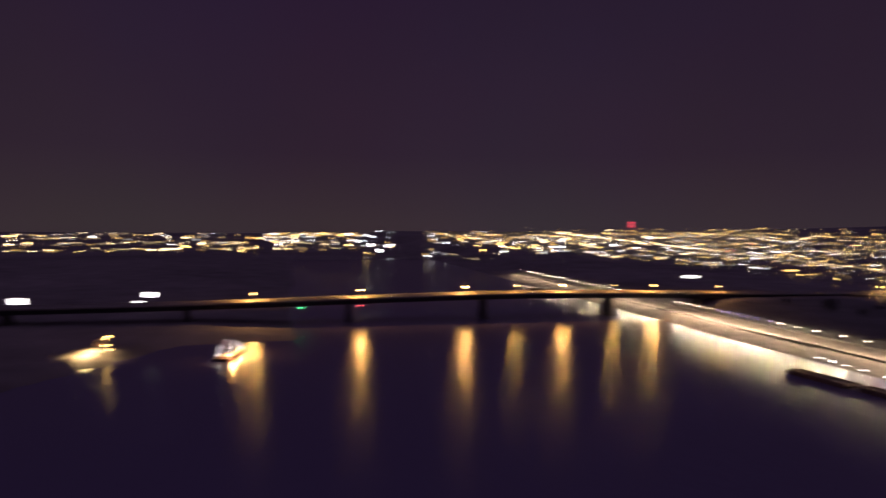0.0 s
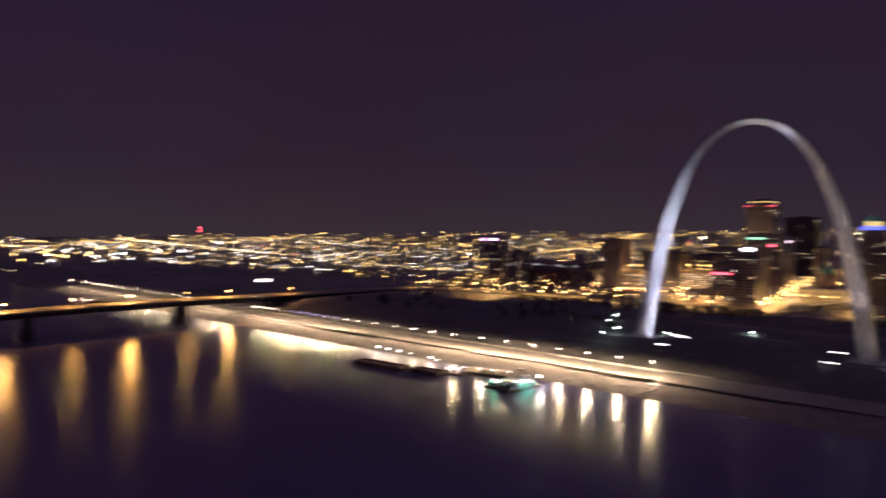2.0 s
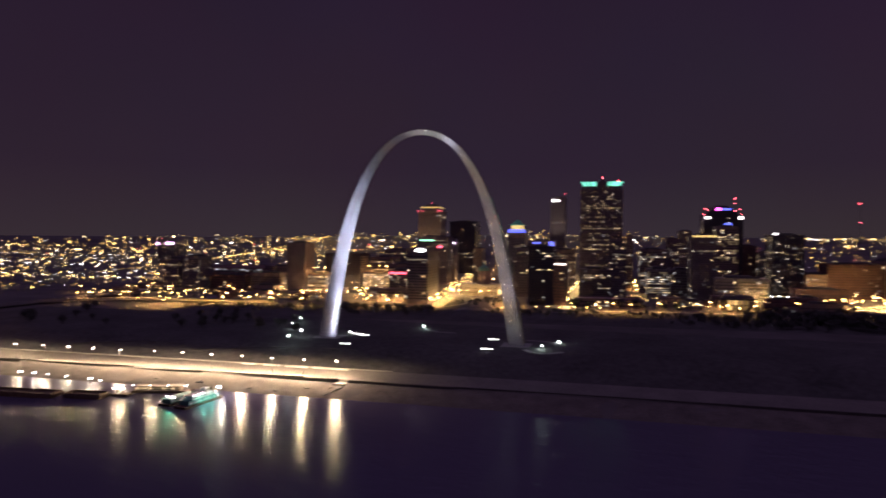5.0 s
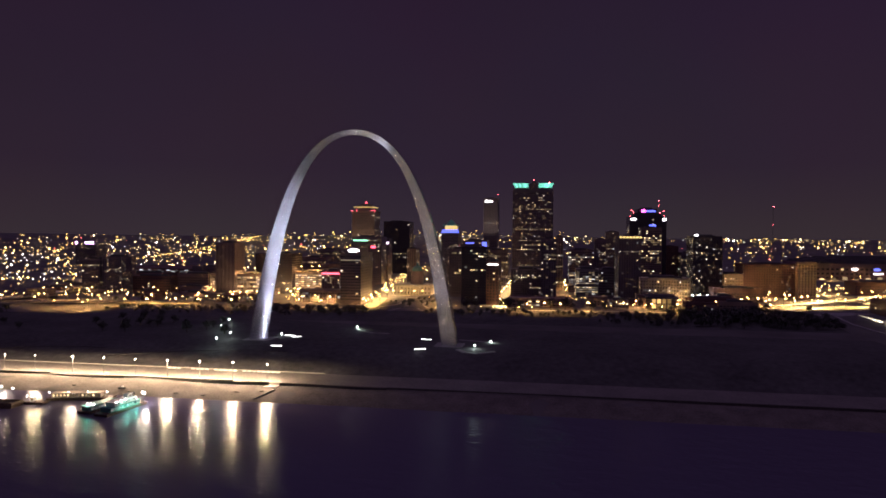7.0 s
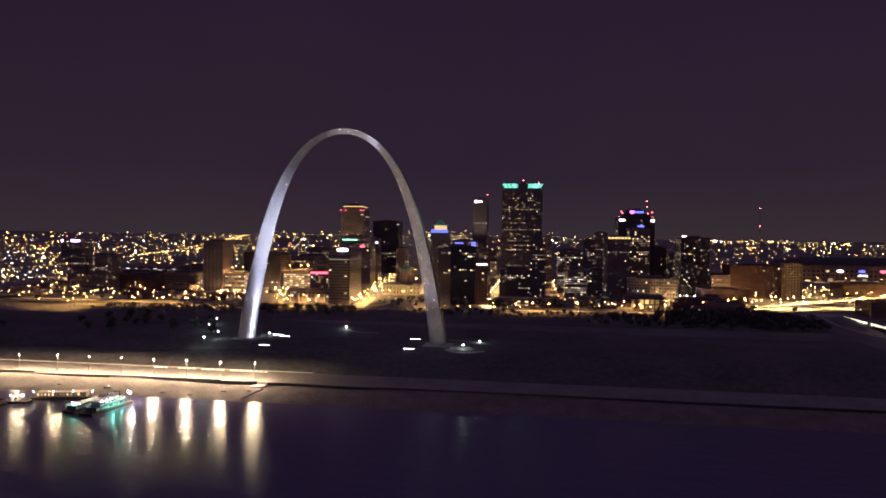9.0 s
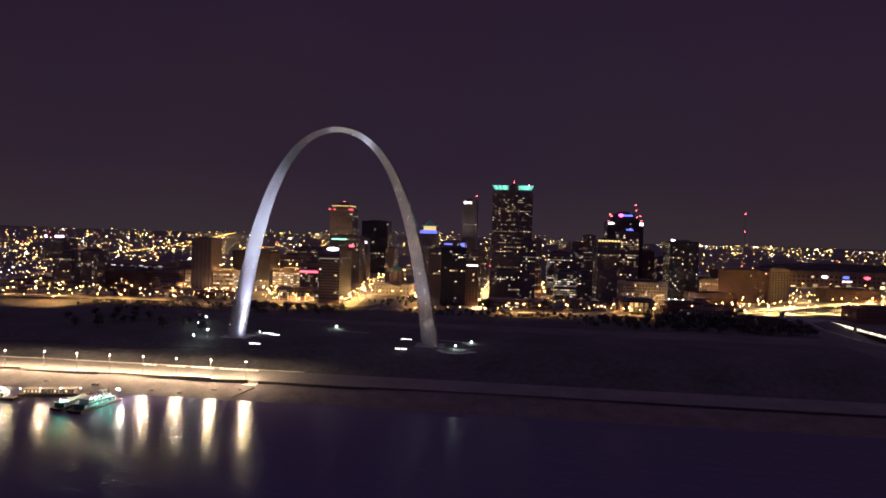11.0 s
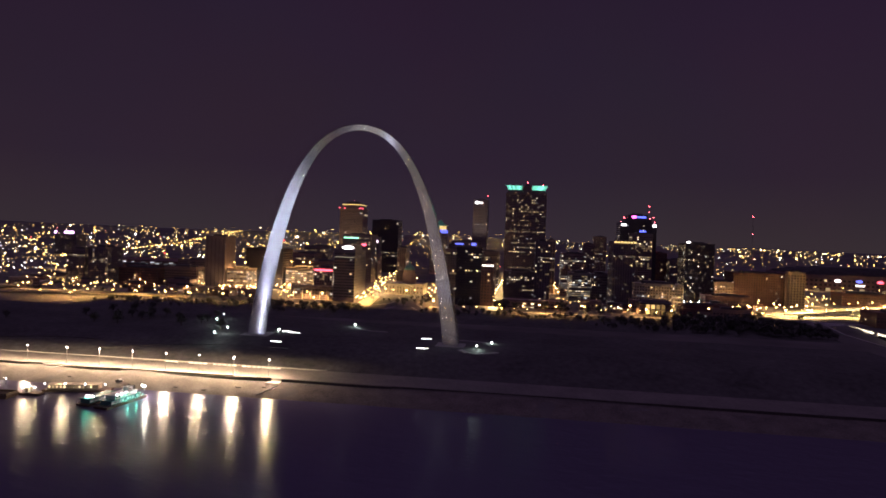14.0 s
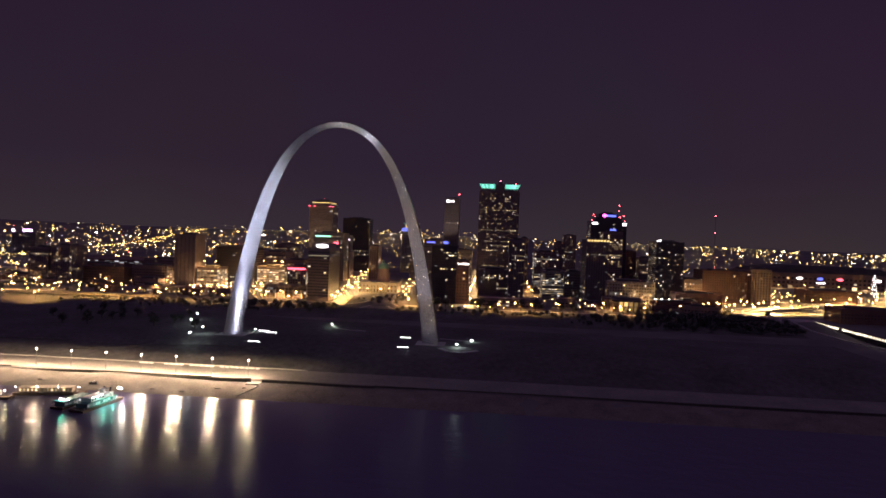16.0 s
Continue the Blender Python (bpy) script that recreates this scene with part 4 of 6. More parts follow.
def building(name, label, x0, x1, y0, depth, z1, wall, lit=0.1, tint=(5, 3, 1), floor_h=3.8, bay=3.6, win=(2.0, 2.0), seed=1,
             runs=0.1, ribs=True, penthouse=True, category="building", cap=280, bands=True, low=1.0):
    """A block with plinth, ribs, storey bands, parapet, roof plant and windows on the walls that can be seen."""
    rng = random.Random(seed)
    cx, cy = (x0 + x1) / 2, y0 + depth / 2
    z0 = 21.5 + rise(cx, y0)
    root = thing(name, cx, cy, z0, label, category)
    hx, hy, h = (x1 - x0) / 2, depth / 2, z1 - z0
    g = Geo()
    g.box(-hx, hx, -hy, hy, -2, h)
    part("wall", g, wall, root)
    g = Geo()
    g.box(-hx - 0.4, hx + 0.4, -hy - 0.4, hy + 0.4, -2, min(5.0, h * 0.2))
    part("plinth", g, wall, root)
    # parapet, one closed ring
    o = [(-hx - 0.3, -hy - 0.3), (hx + 0.3, -hy - 0.3), (hx + 0.3, hy + 0.3), (-hx - 0.3, hy + 0.3)]
    n = [(-hx + 0.4, -hy + 0.4), (hx - 0.4, -hy + 0.4), (hx - 0.4, hy - 0.4), (-hx + 0.4, hy - 0.4)]
    g = Geo()
    g.solid([(x, y, h) for x, y in o] + [(x, y, h + 1.1) for x, y in o] + [(x, y, h + 1.1) for x, y in n] + [(x, y, h) for x, y in n],
            [(k + d, (k + 1) % 4 + d, (k + 1) % 4 + d + 4, k + d + 4) for k in range(4) for d in (0, 4, 8)])
    part("parapet", g, wall, root)
    if ribs:
        nb = max(1, int((2 * hx - 1.0) / bay))
        g = Geo()
        g.box(-0.3, 0.3, -0.28, 0, 0, h)
        rib = g.mesh("pilaster", wall)
        for j in range(nb + 1):
            part("pilaster", rib, None, root).location = (-hx + 2 * hx * j / nb, -hy, 0)
    if bands:
        nf = max(1, int((h - 2.0) / floor_h))
        g = Geo()
        g.box(-hx - 0.16, hx + 0.16, -hy - 0.16, hy + 0.16, -0.35, 0.35)
        band = g.mesh("storey_band", wall)
        for i in range(1, nf + 1, 1 if nf < 14 else 2):
            part("storey_band", band, None, root).location = (0, 0, 1.2 + floor_h * i)
    if penthouse:
        g = Geo()
        g.box(-hx * 0.55, hx * 0.45, -hy * 0.5, hy * 0.5, h, h + 3.6, 0.15)
        g.box(hx * 0.5, hx * 0.75, -hy * 0.3, hy * 0.2, h, h + 2.2)
        part("roof_plant", g, ROOFING, root)
    dark = Geo()
    got = [("x", q) for q in facade(root, -hx, hx, "x", -hy, 0, h, floor_h, bay, win, lit, tint, rng, dark, runs, low)]
    side = hx if cx < 165 else -hx
    if abs(cx - 165) > 25:
        got += [("y", q) for q in facade(root, -hy, hy, "y", side, 0, h, floor_h, bay, win, lit, tint, rng, dark, runs, low)]
    rng.shuffle(got)
    for face, (w, z, ww, hh, mat) in got[:cap]:
        ob = new("window", pane_mesh(ww, hh, mat, face))
        ob.parent = root
        ob.location = (w, -hy - 0.05, z) if face == "x" else (side, w, z)
    if dark.v:
        d = part("window_glass", dark, WINGLASS, root)
        d["kind"] = "stuff"
    return root


def sign(root, x0, x1, y, z0, z1, material, label):
    """A lit sign box on a wall, in the root's own place; letters become plain bars."""
    g = Geo()
    g.box(x0, x1, y - 0.5, y, z0, z1)
    return part("sign", g, material, root, label)


def round_sign(root, x, y, z, w, h, material, label):
    """An oval sign box on a wall."""
    g = Geo()
    n = 20
    ring = [(x + w / 2 * math.cos(k * 2 * math.pi / n), z + h / 2 * math.sin(k * 2 * math.pi / n)) for k in range(n)]
    g.solid([(a, y - 0.5, c) for a, c in ring] + [(a, y, c) for a, c in ring],
            [tuple(range(n)), tuple(range(2 * n - 1, n - 1, -1))] + [(k, n + k, n + (k + 1) % n, (k + 1) % n) for k in range(n)])
    return part("sign", g, material, root, label)


def beacon(root, x, y, z, h=4.0):
    m = Geo()
    m.tube((x, y, z), (x, y, z + h), 0.22, 0.12, 6)
    mast = part("mast", m, PAINT, root)
    b = Geo()
    b.ball((x, y, z + h + 0.5), 0.9)
    part("beacon", b, G_RED, mast, "red warning beacon")


# tall tower with the teal crown
met = building("office_tower", "tall dark granite office tower with teal lit gabled crown", 111.9, 181.6, 585, 60, 198.6, DARKSTONE, 0.25, (8, 3, 0.2), 3.9, 3.5, (1.6, 1.3),
               seed=11, runs=0.2, penthouse=False, cap=300, low=0.3)
g = Geo()
for a, b in ((-32.5, -7), (9, 33)):
    g.box(a, b, -29, 29, 171.5, 177, 0.0)
part("crown_storey", g, DARKSTONE, met)
for a, b, fl, fr in ((-31.5, -8.0, -4.0, 0.0), (9.5, 32, 0.0, 4.0)):
    n = 8
    for i in range(n):
        u0, u1 = i / n, (i + 1) / n
        xa, xb = a + (b - a) * u0 + 0.12, a + (b - a) * u1 - 0.12
        ta, tb = xa + fl * (1 - u0) + fr * u0, xb + fl * (1 - u1) + fr * u1
        q = Geo()
        q.solid([(xa, -30.2, 177.2), (xb, -30.2, 177.2), (tb, -31.6, 184.4), (ta, -31.6, 184.4), (xa, -29.4, 177.2), (xb, -29.4, 177.2), (tb, -30.8, 184.4), (ta, -30.8, 184.4)],
                [(0, 1, 2, 3), (7, 6, 5, 4), (4, 5, 1, 0), (3, 2, 6, 7), (1, 5, 6, 2), (4, 0, 3, 7)])
        part("crown_pane", q, S_TEAL, met, "teal lit glass pane")
    g = Geo()
    g.box(a - 0.6, b + 0.6, -29.1, 29, 177, 184.4)
    part("crown_gable", g, COPPER, met, "green copper gable")
g = Geo()
g.box(-6.5, 8.5, -31, 31, 169, 184, 0.2)
g.box(-3.5, 5.5, -20, 20, 184, 189, 0.8)
part("core", g, DARKSTONE, met)
beacon(met, 1, -18, 189, 2)
beacon(met, 28, -20, 185, 1)

att = building("office_tower", "slim dark tower with a small white sign at its top", 20.4, 54.2, 1000, 50, 209.5, DARKSTONE, 0.01, seed=12, floor_h=4.0)
round_sign(att, -10, -25.6, 175, 7, 7, S_WHITE, "white lit round emblem at the tower top")
sign(att, -6, 5, -25.6, 173, 176.5, S_WHITE, "white lit sign bar")
beacon(att, 15, 0, 185, 7)
# unseen spot in mid-air, added to brighten the upper wall
spot_lamp("tower_floodlight", (1.0, 0.86, 0.70), 0.09e6, 60, 0.9, (36, 940, 90), (36, 1000, 175), 2.0)

court = building("courthouse_tower", "tall tan court tower with amber lit cornice and rounded roof", -348.7, -287.1, 1150, 60, 183.7, TAN, 0.03, seed=13, floor_h=4.4, penthouse=False)
g = Geo()
g.box(-33, 33, -32, 32, 158.5, 161)
part("cornice", g, TAN, court)
g = Geo()
g.box(-25, 25, -27, 27, 161, 170)
part("attic", g, BROWNSTONE, court)
# cornice course that glows amber in place of light thrown on it
g = Geo()
g.box(-26, 26, -28, 28, 170, 171.6)
part("lit_cornice", g, S_AMBER, court, "amber lit cornice strip")
g = Geo()
for k in range(5):
    g.box(-24 + k * 3, 24 - k * 3, -26 + k * 3, 26 - k * 3, 171.6 + k * 1.6, 173.2 + k * 1.6)
part("stepped_roof", g, ROOFING, court)
for x in (-31, -18, 24, 31):
    q = Geo()
    q.box(x - 2, x + 2, -33, -32.1, 160, 162)
    part("cornice_lamp", q, S_RED, court, "red lit cornice lamp")
beacon(court, 0, 0, 179, 4)
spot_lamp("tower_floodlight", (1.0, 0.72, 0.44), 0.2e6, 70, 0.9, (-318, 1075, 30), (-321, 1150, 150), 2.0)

building("office_tower", "dark flat topped office slab with unlit windows", -223.3, -159.6, 1000, 50, 153.3, DARKGLASS, 0.015, seed=14, floor_h=3.9)
gate = building("office_tower", "dark grey banded office block with a white lit sign", -108.3, -79.4, 300, 62, 93.6, DARKSTONE, 0.045, seed=15, floor_h=3.9, bay=3.2, win=(2.9, 1.7), ribs=False, penthouse=False)
g = Geo()
g.box(-11, 11, -26, 20, 69.5, 78)
part("roof_plant", g, DARKSTONE, gate)
round_sign(gate, 3, -26.1, 74, 17, 5, S_WHITE, "white lit oval sign on the roof block")
g = Geo()
g.box(-14, 14, -31.3, -30.9, 60.5, 61.6)
part("light_strip", g, WIN_PALE, gate, "pale lit strip below the roof")

bk = building("office_block", "dark office block with a green and a red sign", -197.7, -139.9, 650, 40, 115.4, DARKSTONE, 0.07, (5, 4, 1), 3.9, 3.4, (2.2, 1.6), seed=90)
sign(bk, -26, 3, -20.6, 84, 86.4, S_GREEN, "pale green lit sign band")
sign(bk, 9, 18, -20.6, 71, 75, S_RED, "red lit sign")
sl = building("office_block", "dark block with a violet white roof sign", -189.5, -165.7, 820, 25, 111.5, DARKSTONE, 0.08, (5, 4, 1), 3.9, 3.4, (2.2, 1.6), seed=91)
sign(sl, -8, 11, -13.1, 76, 80.5, S_LILAC, "pale violet lit sign")
bw = building("office_block", "dark office block with blue lit signs", -12.4, 41.3, 870, 40, 109.6, DARKSTONE, 0.10, (5, 4, 1), 3.9, 3.4, (2.2, 1.6), seed=92)
sign(bw, -20, -2, -20.6, 76, 78.5, S_BLUE, "blue lit sign band")
sign(bw, 16, 26, -20.6, 70, 80, S_BLUE, "blue lit sign panel")
sign(bw, 2, 10, -20.6, 66, 71, S_WHITE, "white lit sign")
hotel = building("hotel", "dark hotel with lit rooms and a red sign band", -150.4, -123.6, 345, 40, 65.6, BROWNSTONE, 0.28, (3, 4, 2), 3.4, 3.4, (2.0, 1.8), seed=16)
sign(hotel, -13, 13, -20.6, 38.5, 41, S_RED, "red lit sign band")
g = building("podium", "low pale lit lobby building with tall columns", -175.6, -115.3, 322, 18, 40.5, DARKSTONE, 0.3, (2, 3, 3), 4.5, 4.0, (3.0, 2.6), seed=17, penthouse=False)
for i in range(5):
    q = Geo()
    q.tube((-26 + i * 12.5, -10.5, -1), (-26 + i * 12.5, -10.5, 12), 0.9, 0.9, 10)
    part("column", q, PALE, g, "pale floodlit column")

building("office_block", "black glass office block with few lit rooms", 57.8, 91.2, 318, 50, 102.8, DARKGLASS, 0.05, (4, 4, 1), 3.7, 3.4, (2.6, 1.5), seed=18, runs=0.12)
bs = building("office_block", "brown brick office wing with a white sign", 91.9, 108.1, 315, 60, 83.4, BRICK, 0.05, seed=19, floor_h=4.0)
sign(bs, -7, 8, -30.6, 54.5, 56, S_WHITE, "white lit sign near the roof")
building("office_block", "dark stone office block beside the glass block", 25.4, 55.2, 420, 40, 98.7, DARKSTONE, 0.05, seed=20)
building("apartment_tower", "dark apartment slab with scattered lit windows", 163.7, 185.6, 400, 62, 115.0, DARKSTONE, 0.12, (5, 4, 0.3), 3.0, 3.2, (1.7, 1.5), seed=21, low=1.2)
building("apartment_tower", "low dark wing of the apartment slab", 118.9, 163.7, 430, 50, 68.8, DARKSTONE, 0.06, (4, 5, 1), 3.1, 3.2, (1.7, 1.5), seed=22)
building("office_block", "tan stone office block lit from the street", 186.1, 198.5, 560, 60, 118.9, TAN, 0.05, seed=23)
building("office_block", "office block with rows of lit windows", 207.5, 247.3, 520, 45, 97.1, BROWNSTONE, 0.28, (2, 4, 3), 3.7, 3.3, (2.4, 1.4), seed=24, runs=0.3)
building("parking_garage", "pale blue open parking garage with lit decks", 216.4, 248.3, 440, 40, 69.8, CONCRETE, 0.4, (4, 4, 2), 3.2, 4.2, (3.9, 1.2), seed=25, runs=0.5, ribs=False)
building("office_block", "dark office block with one row of lit windows", 248.8, 276.1, 430, 40, 70.0, DARKSTONE, 0.05, (2, 5, 1), 3.9, 2.8, (1.9, 1.9), seed=26)
mn = building("apartment_tower", "dark apartment tower with a gold lit roof edge", 270.6, 300.4, 365, 55, 119.1, DARKSTONE, 0.07, (3, 3, 3), 3.0, 3.1, (1.2, 1.5), seed=27)
# gold roof edge: panels that glow in place of light on the roof
for i in range(7):
    q = Geo()
    x = -14 + i * 4.4
    q.box(x, x + 3.4, -28.2, -27.6, 90.2, 92.6)
    part("roof_lamp", q, S_AMBER, mn, "gold lit roof edge panel")

building("car_park", "low brown car park deck with lamps below the tower", 122.9, 205.5, 292, 30, 37.4, BROWNSTONE, 0.22, (3, 4, 2), 4.6, 5.0, (4.0, 1.6), seed=93, penthouse=False, ribs=False)
us = building("office_tower", "tall stepped office tower with violet and blue signs", 325.9, 392.5, 720, 60, 158.4, DARKGLASS, 0.06, (3, 4, 2), 4.0, 3.6, (2.4, 1.6), seed=28, runs=0.1, penthouse=False)
g = Geo()
g.box(-25, 25, -24, 24, 128.5, 136)
g.box(-18, 18, -18, 18, 136, 144)
g.box(-10, 10, -10, 10, 144, 147, 0.4)
part("stepped_top", g, DARKGLASS, us)
round_sign(us, -7, -18.6, 140, 9, 6, S_MAGENTA, "magenta sign panel")
sign(us, -2, 15, -18.6, 138, 141.5, S_BLUE, "blue sign panel")
sign(us, -32, -22, -30.6, 122, 126, S_WHITE, "white lit sign")
sign(us, 26, 33, -30.6, 121, 126, S_WHITE, "white lit sign")
sign(us, 4, 14, -30.6, 106, 108, S_WHITE, "white lit sign strip")
sign(us, 2, 14, -30.6, 109.5, 114, S_BLUE, "blue lit sign")
for x, z, h in ((-24, 136, 2), (-30, 128, 2), (-27, 136, 5), (24, 136, 1), (22, 136, 24), (22, 136, 14), (31, 136, 4), (33, 128, 2)):
    beacon(us, x, -10, z, h)
building("office_block", "mid height office block with amber lit rows", 336.8, 371.6, 640, 40, 135.9, BROWNSTONE, 0.20, (7, 2, 0.2), 3.9, 3.6, (2.5, 1.8), seed=29, runs=0.25)

building("warehouse", "long pale stone warehouse with small windows", 298.0, 362.7, 350, 40, 63.3, PALE, 0.12, (2, 4, 2), 4.0, 3.4, (1.5, 2.0), seed=30)
pt = building("pavilion", "small pavilion with a lit colonnade and dark roof", 297.0, 335.8, 290, 24, 38.9, TAN, 0.0, seed=31, bay=6, ribs=False, penthouse=False, bands=False)
for i in range(5):
    q = Geo()
    x = -12.5 + i * 6.2
    q.box(x - 0.6, x + 0.6, -14.5, -13.1, -0.5, 14)
    part("column", q, BROWNSTONE, pt)
for i in range(4):
    for z in (1.5, 8.0):
        q = Geo()
        x = -12.5 + i * 6.2
        q.box(x + 0.9, x + 5.3, -12.7, -12.4, z, z + 5.4)
        part("window", q, WIN_AMBER, pt)
g = Geo()
g.box(-20, 20, -16, 13, 14, 16.0)
g.box(-17, 17, -12, 10, 16, 19, 1.5)
part("roof", g, ROOFING, pt)

tr = building("apartment_tower", "dark apartment tower with scattered pale lit windows", 386.6, 427.4, 450, 50, 120.5, DARKGLASS, 0.13, (4, 5, 1), 2.95, 3.2, (1.5, 1.5), seed=32, runs=0.02)
# roof plant that glows white in place of floodlight on it
q = Geo()
q.box(-16, -8, -12, -8, 92.2, 95)
part("roof_sign", q, S_WHITE, tr, "white roof plant with its floodlight put in as glow")
building("warehouse", "tan lit brick warehouse", 435.3, 462.2, 470, 40, 64.1, TAN, 0.10, (4, 3, 1), 4.2, 3.6, (1.5, 2.0), seed=33)
building("warehouse", "long low dark brick building", 404.5, 469.1, 400, 30, 47.6, BRICK, 0.03, seed=34, floor_h=4.2)
bl = building("hotel", "long brown brick hotel block", 462.6, 539.7, 470, 50, 79.2, BRICK, 0.025, (4, 3, 1), 3.6, 3.4, (1.6, 1.8), seed=35)
building("hotel", "tan brick hotel end block", 533.8, 558.5, 455, 11, 84.2, TAN, 0.01, seed=36)
sign(bl, 38, 43.9, -25.9, 44.5, 47.5, S_RED, "red lit sign")
dm = building("stadium", "huge low domed stadium with lit signs along its front", 720.9, 1036.3, 900, 200, 68.0, BROWNSTONE, 0.03, (2, 3, 2), 9.0, 9.0, (5, 4), seed=37, penthouse=False)
for k in range(6):
    a = k / 6
    g = Geo()
    g.box(-150 + 100 * a * a, 150 - 100 * a * a, -95 + 70 * a * a, 95 - 70 * a * a, 35 + k * 2.6, 37.6 + k * 2.6, 0.3)
    part("roof_ring", g, ROOFING, dm)
for x, m, l in ((-83, S_WHITE, "white oval sign"), (-41, S_BLUE, "blue lit sign"), (0, S_RED, "red lit oval sign"), (78, S_WHITE, "white oval sign"), (118, S_BLUE, "blue lit sign"), (150, S_WHITE, "white sign")):
    round_sign(dm, x, -100.6, 24, 13, 5.5, m, l)
sign(dm, -48, -30, -100.7, 14, 16.5, S_WHITE, "white lit sign strip")
for i in range(14):
    q = Geo()
    x = -150 + i * 22
    q.box(x, x + 9, -101, -100.5, 2, 4.5 + 2 * (i % 3))
    part("window", q, WIN_WARM, dm)

# south side of downtown
building("apartment_tower", "plain dark concrete tower without lit windows", -334.4, -303.2, 380, 36, 104.6, DARKSTONE, 0.004, seed=40, floor_h=3.4, bay=5.5, win=(1.0, 2.0))
building("apartment_tower", "dark apartment block with scattered warm windows", -579.2, -547.2, 400, 40, 75.5, DARKSTONE, 0.12, (4, 4, 1), 3.1, 3.3, (1.7, 1.5), seed=41)
building("apartment_tower", "dark apartment block with a floodlit stair shaft", -542.2, -508.7, 400, 40, 80.1, DARKSTONE, 0.13, (4, 4, 1), 3.1, 3.3, (1.7, 1.5), seed=42)
sb = building("office_block", "distant office block under a violet roof sign", -1292.0, -1220.4, 1300, 50, 84.5, DARKSTONE, 0.05, seed=43)
sign(sb, -2, 28, -25.6, 67, 74, S_PURPLE, "pale violet lit roof sign")
round_sign(sb, -32, -25.6, 70, 9, 9, S_PURPLE, "violet lit round sign")
building("warehouse", "long brown brick warehouse", -518.1, -441.3, 430, 35, 47.6, BRICK, 0.02, seed=44, floor_h=4.2)
building("warehouse", "brown brick warehouse with a lit stair window", -439.5, -384.9, 450, 35, 51.3, BROWNSTONE, 0.02, seed=45, floor_h=4.2)
building("office_block", "tan lit office wing", -381.2, -363.0, 450, 35, 51.7, TAN, 0.55, (2, 5, 1), 3.8, 3.6, (2.0, 1.6), seed=46, runs=0.4)
building("parking_garage", "amber lit parking garage with open decks", -301.5, -270.3, 385, 40, 56.2, TAN, 0.75, (7, 2, 0), 3.4, 4.4, (4.0, 1.8), seed=47, runs=0.6, ribs=False)
building("office_block", "dark glass office block behind the arch leg", -296.0, -234.3, 440, 45, 86.8, DARKGLASS, 0.06, (3, 4, 2), 3.8, 3.6, (2.6, 1.5), seed=48)
building("parking_garage", "amber lit parking garage behind the hotel", -232.3, -187.6, 450, 50, 57.4, TAN, 0.85, (7, 2, 0), 3.4, 4.4, (4.0, 1.6), seed=49, runs=0.5, ribs=False)

st = building("ballpark", "low brick ballpark with a bright blue white scoreboard rim", -788.5, -555.7, 800, 150, 40.5, BRICK, 0.05, (2, 3, 4), 5.0, 6.0, (3.5, 2.2), seed=50, penthouse=False)
for i in range(16):
    q = Geo()
    x = -80 + i * 11
    q.box(x, x + (9 if i % 3 else 5), -75.8, -75.2, 14 + 2.5 * (i % 2), 16 + 2.5 * (i % 2))
    part("lit_panel", q, WIN_COOL, st, "bluish white lit panel")

# mid distance blocks
for nm, lab, x0, x1, y0, dp, z1, wl_, lt, sd in (
        ("office_block", "mid height office block with lit stair column", -167.7, -139.8, 700, 40, 79.1, BROWNSTONE, 0.12, 60),
        ("office_block", "slim office block with warm windows", -100.0, -83.1, 700, 40, 92.8, TAN, 0.15, 61),
        ("office_block", "dark office block with rows of amber windows", -357.7, -301.0, 900, 40, 86.3, DARKSTONE, 0.18, 62),
        ("apartment_tower", "far apartment tower with amber windows", 273.1, 297.0, 900, 30, 114.5, BROWNSTONE, 0.14, 63),
        ("apartment_tower", "far tan apartment tower with amber windows", 313.9, 343.8, 1100, 30, 132.9, TAN, 0.14, 64),
        ("office_block", "red brown office block with few lit windows", 399.5, 429.4, 800, 40, 101.3, BRICK, 0.05, 65),
        ("office_block", "low dark block with cool lit windows", 431.3, 469.1, 780, 40, 89.6, DARKSTONE, 0.08, 66),
        ("office_block", "dark block with warm lit windows", 61.2, 101.0, 640, 40, 93.2, DARKSTONE, 0.10, 67),
        ("office_block", "brown block along the bright street", 126.9, 160.7, 720, 60, 76.2, BROWNSTONE, 0.10, 68),
        ("office_block", "low brown block with warm windows", -257.2, -197.5, 640, 50, 62.1, BROWNSTONE, 0.10, 69),
        ("office_block", "tan block with warm windows", -316.9, -267.1, 700, 50, 73.8, TAN, 0.10, 70),
        ("warehouse", "dark warehouse with few lit windows", -555.7, -476.1, 700, 50, 51.5, DARKSTONE, 0.06, 71),
        ("warehouse", "brick warehouse with few lit windows", -685.0, -595.5, 660, 40, 38.5, BRICK, 0.05, 72),
        ("office_block", "dark block below the tower", 225.4, 262.2, 620, 40, 90.7, DARKSTONE, 0.08, 73),
        ("office_block", "tan block with warm lit rooms", -28.4, 11.4, 760, 50, 74.9, TAN, 0.12, 74),
        ("office_block", "dark block with warm lit rooms", -58.2, -8.4, 1100, 50, 98.3, DARKSTONE, 0.12, 75),
        ("warehouse", "low dark brick warehouse row", 638.3, 717.9, 520, 40, 52.6, BRICK, 0.04, 76),
        ("warehouse", "dark brick warehouse by the old bridge", 558.7, 638.3, 250, 40, 46.5, BRICK, 0.03, 77)):
    building(nm, lab, x0, x1, y0, dp, z1, wl_, lt, (6, 3, 1), 3.8, 3.6, (2.0, 1.7), seed=sd)

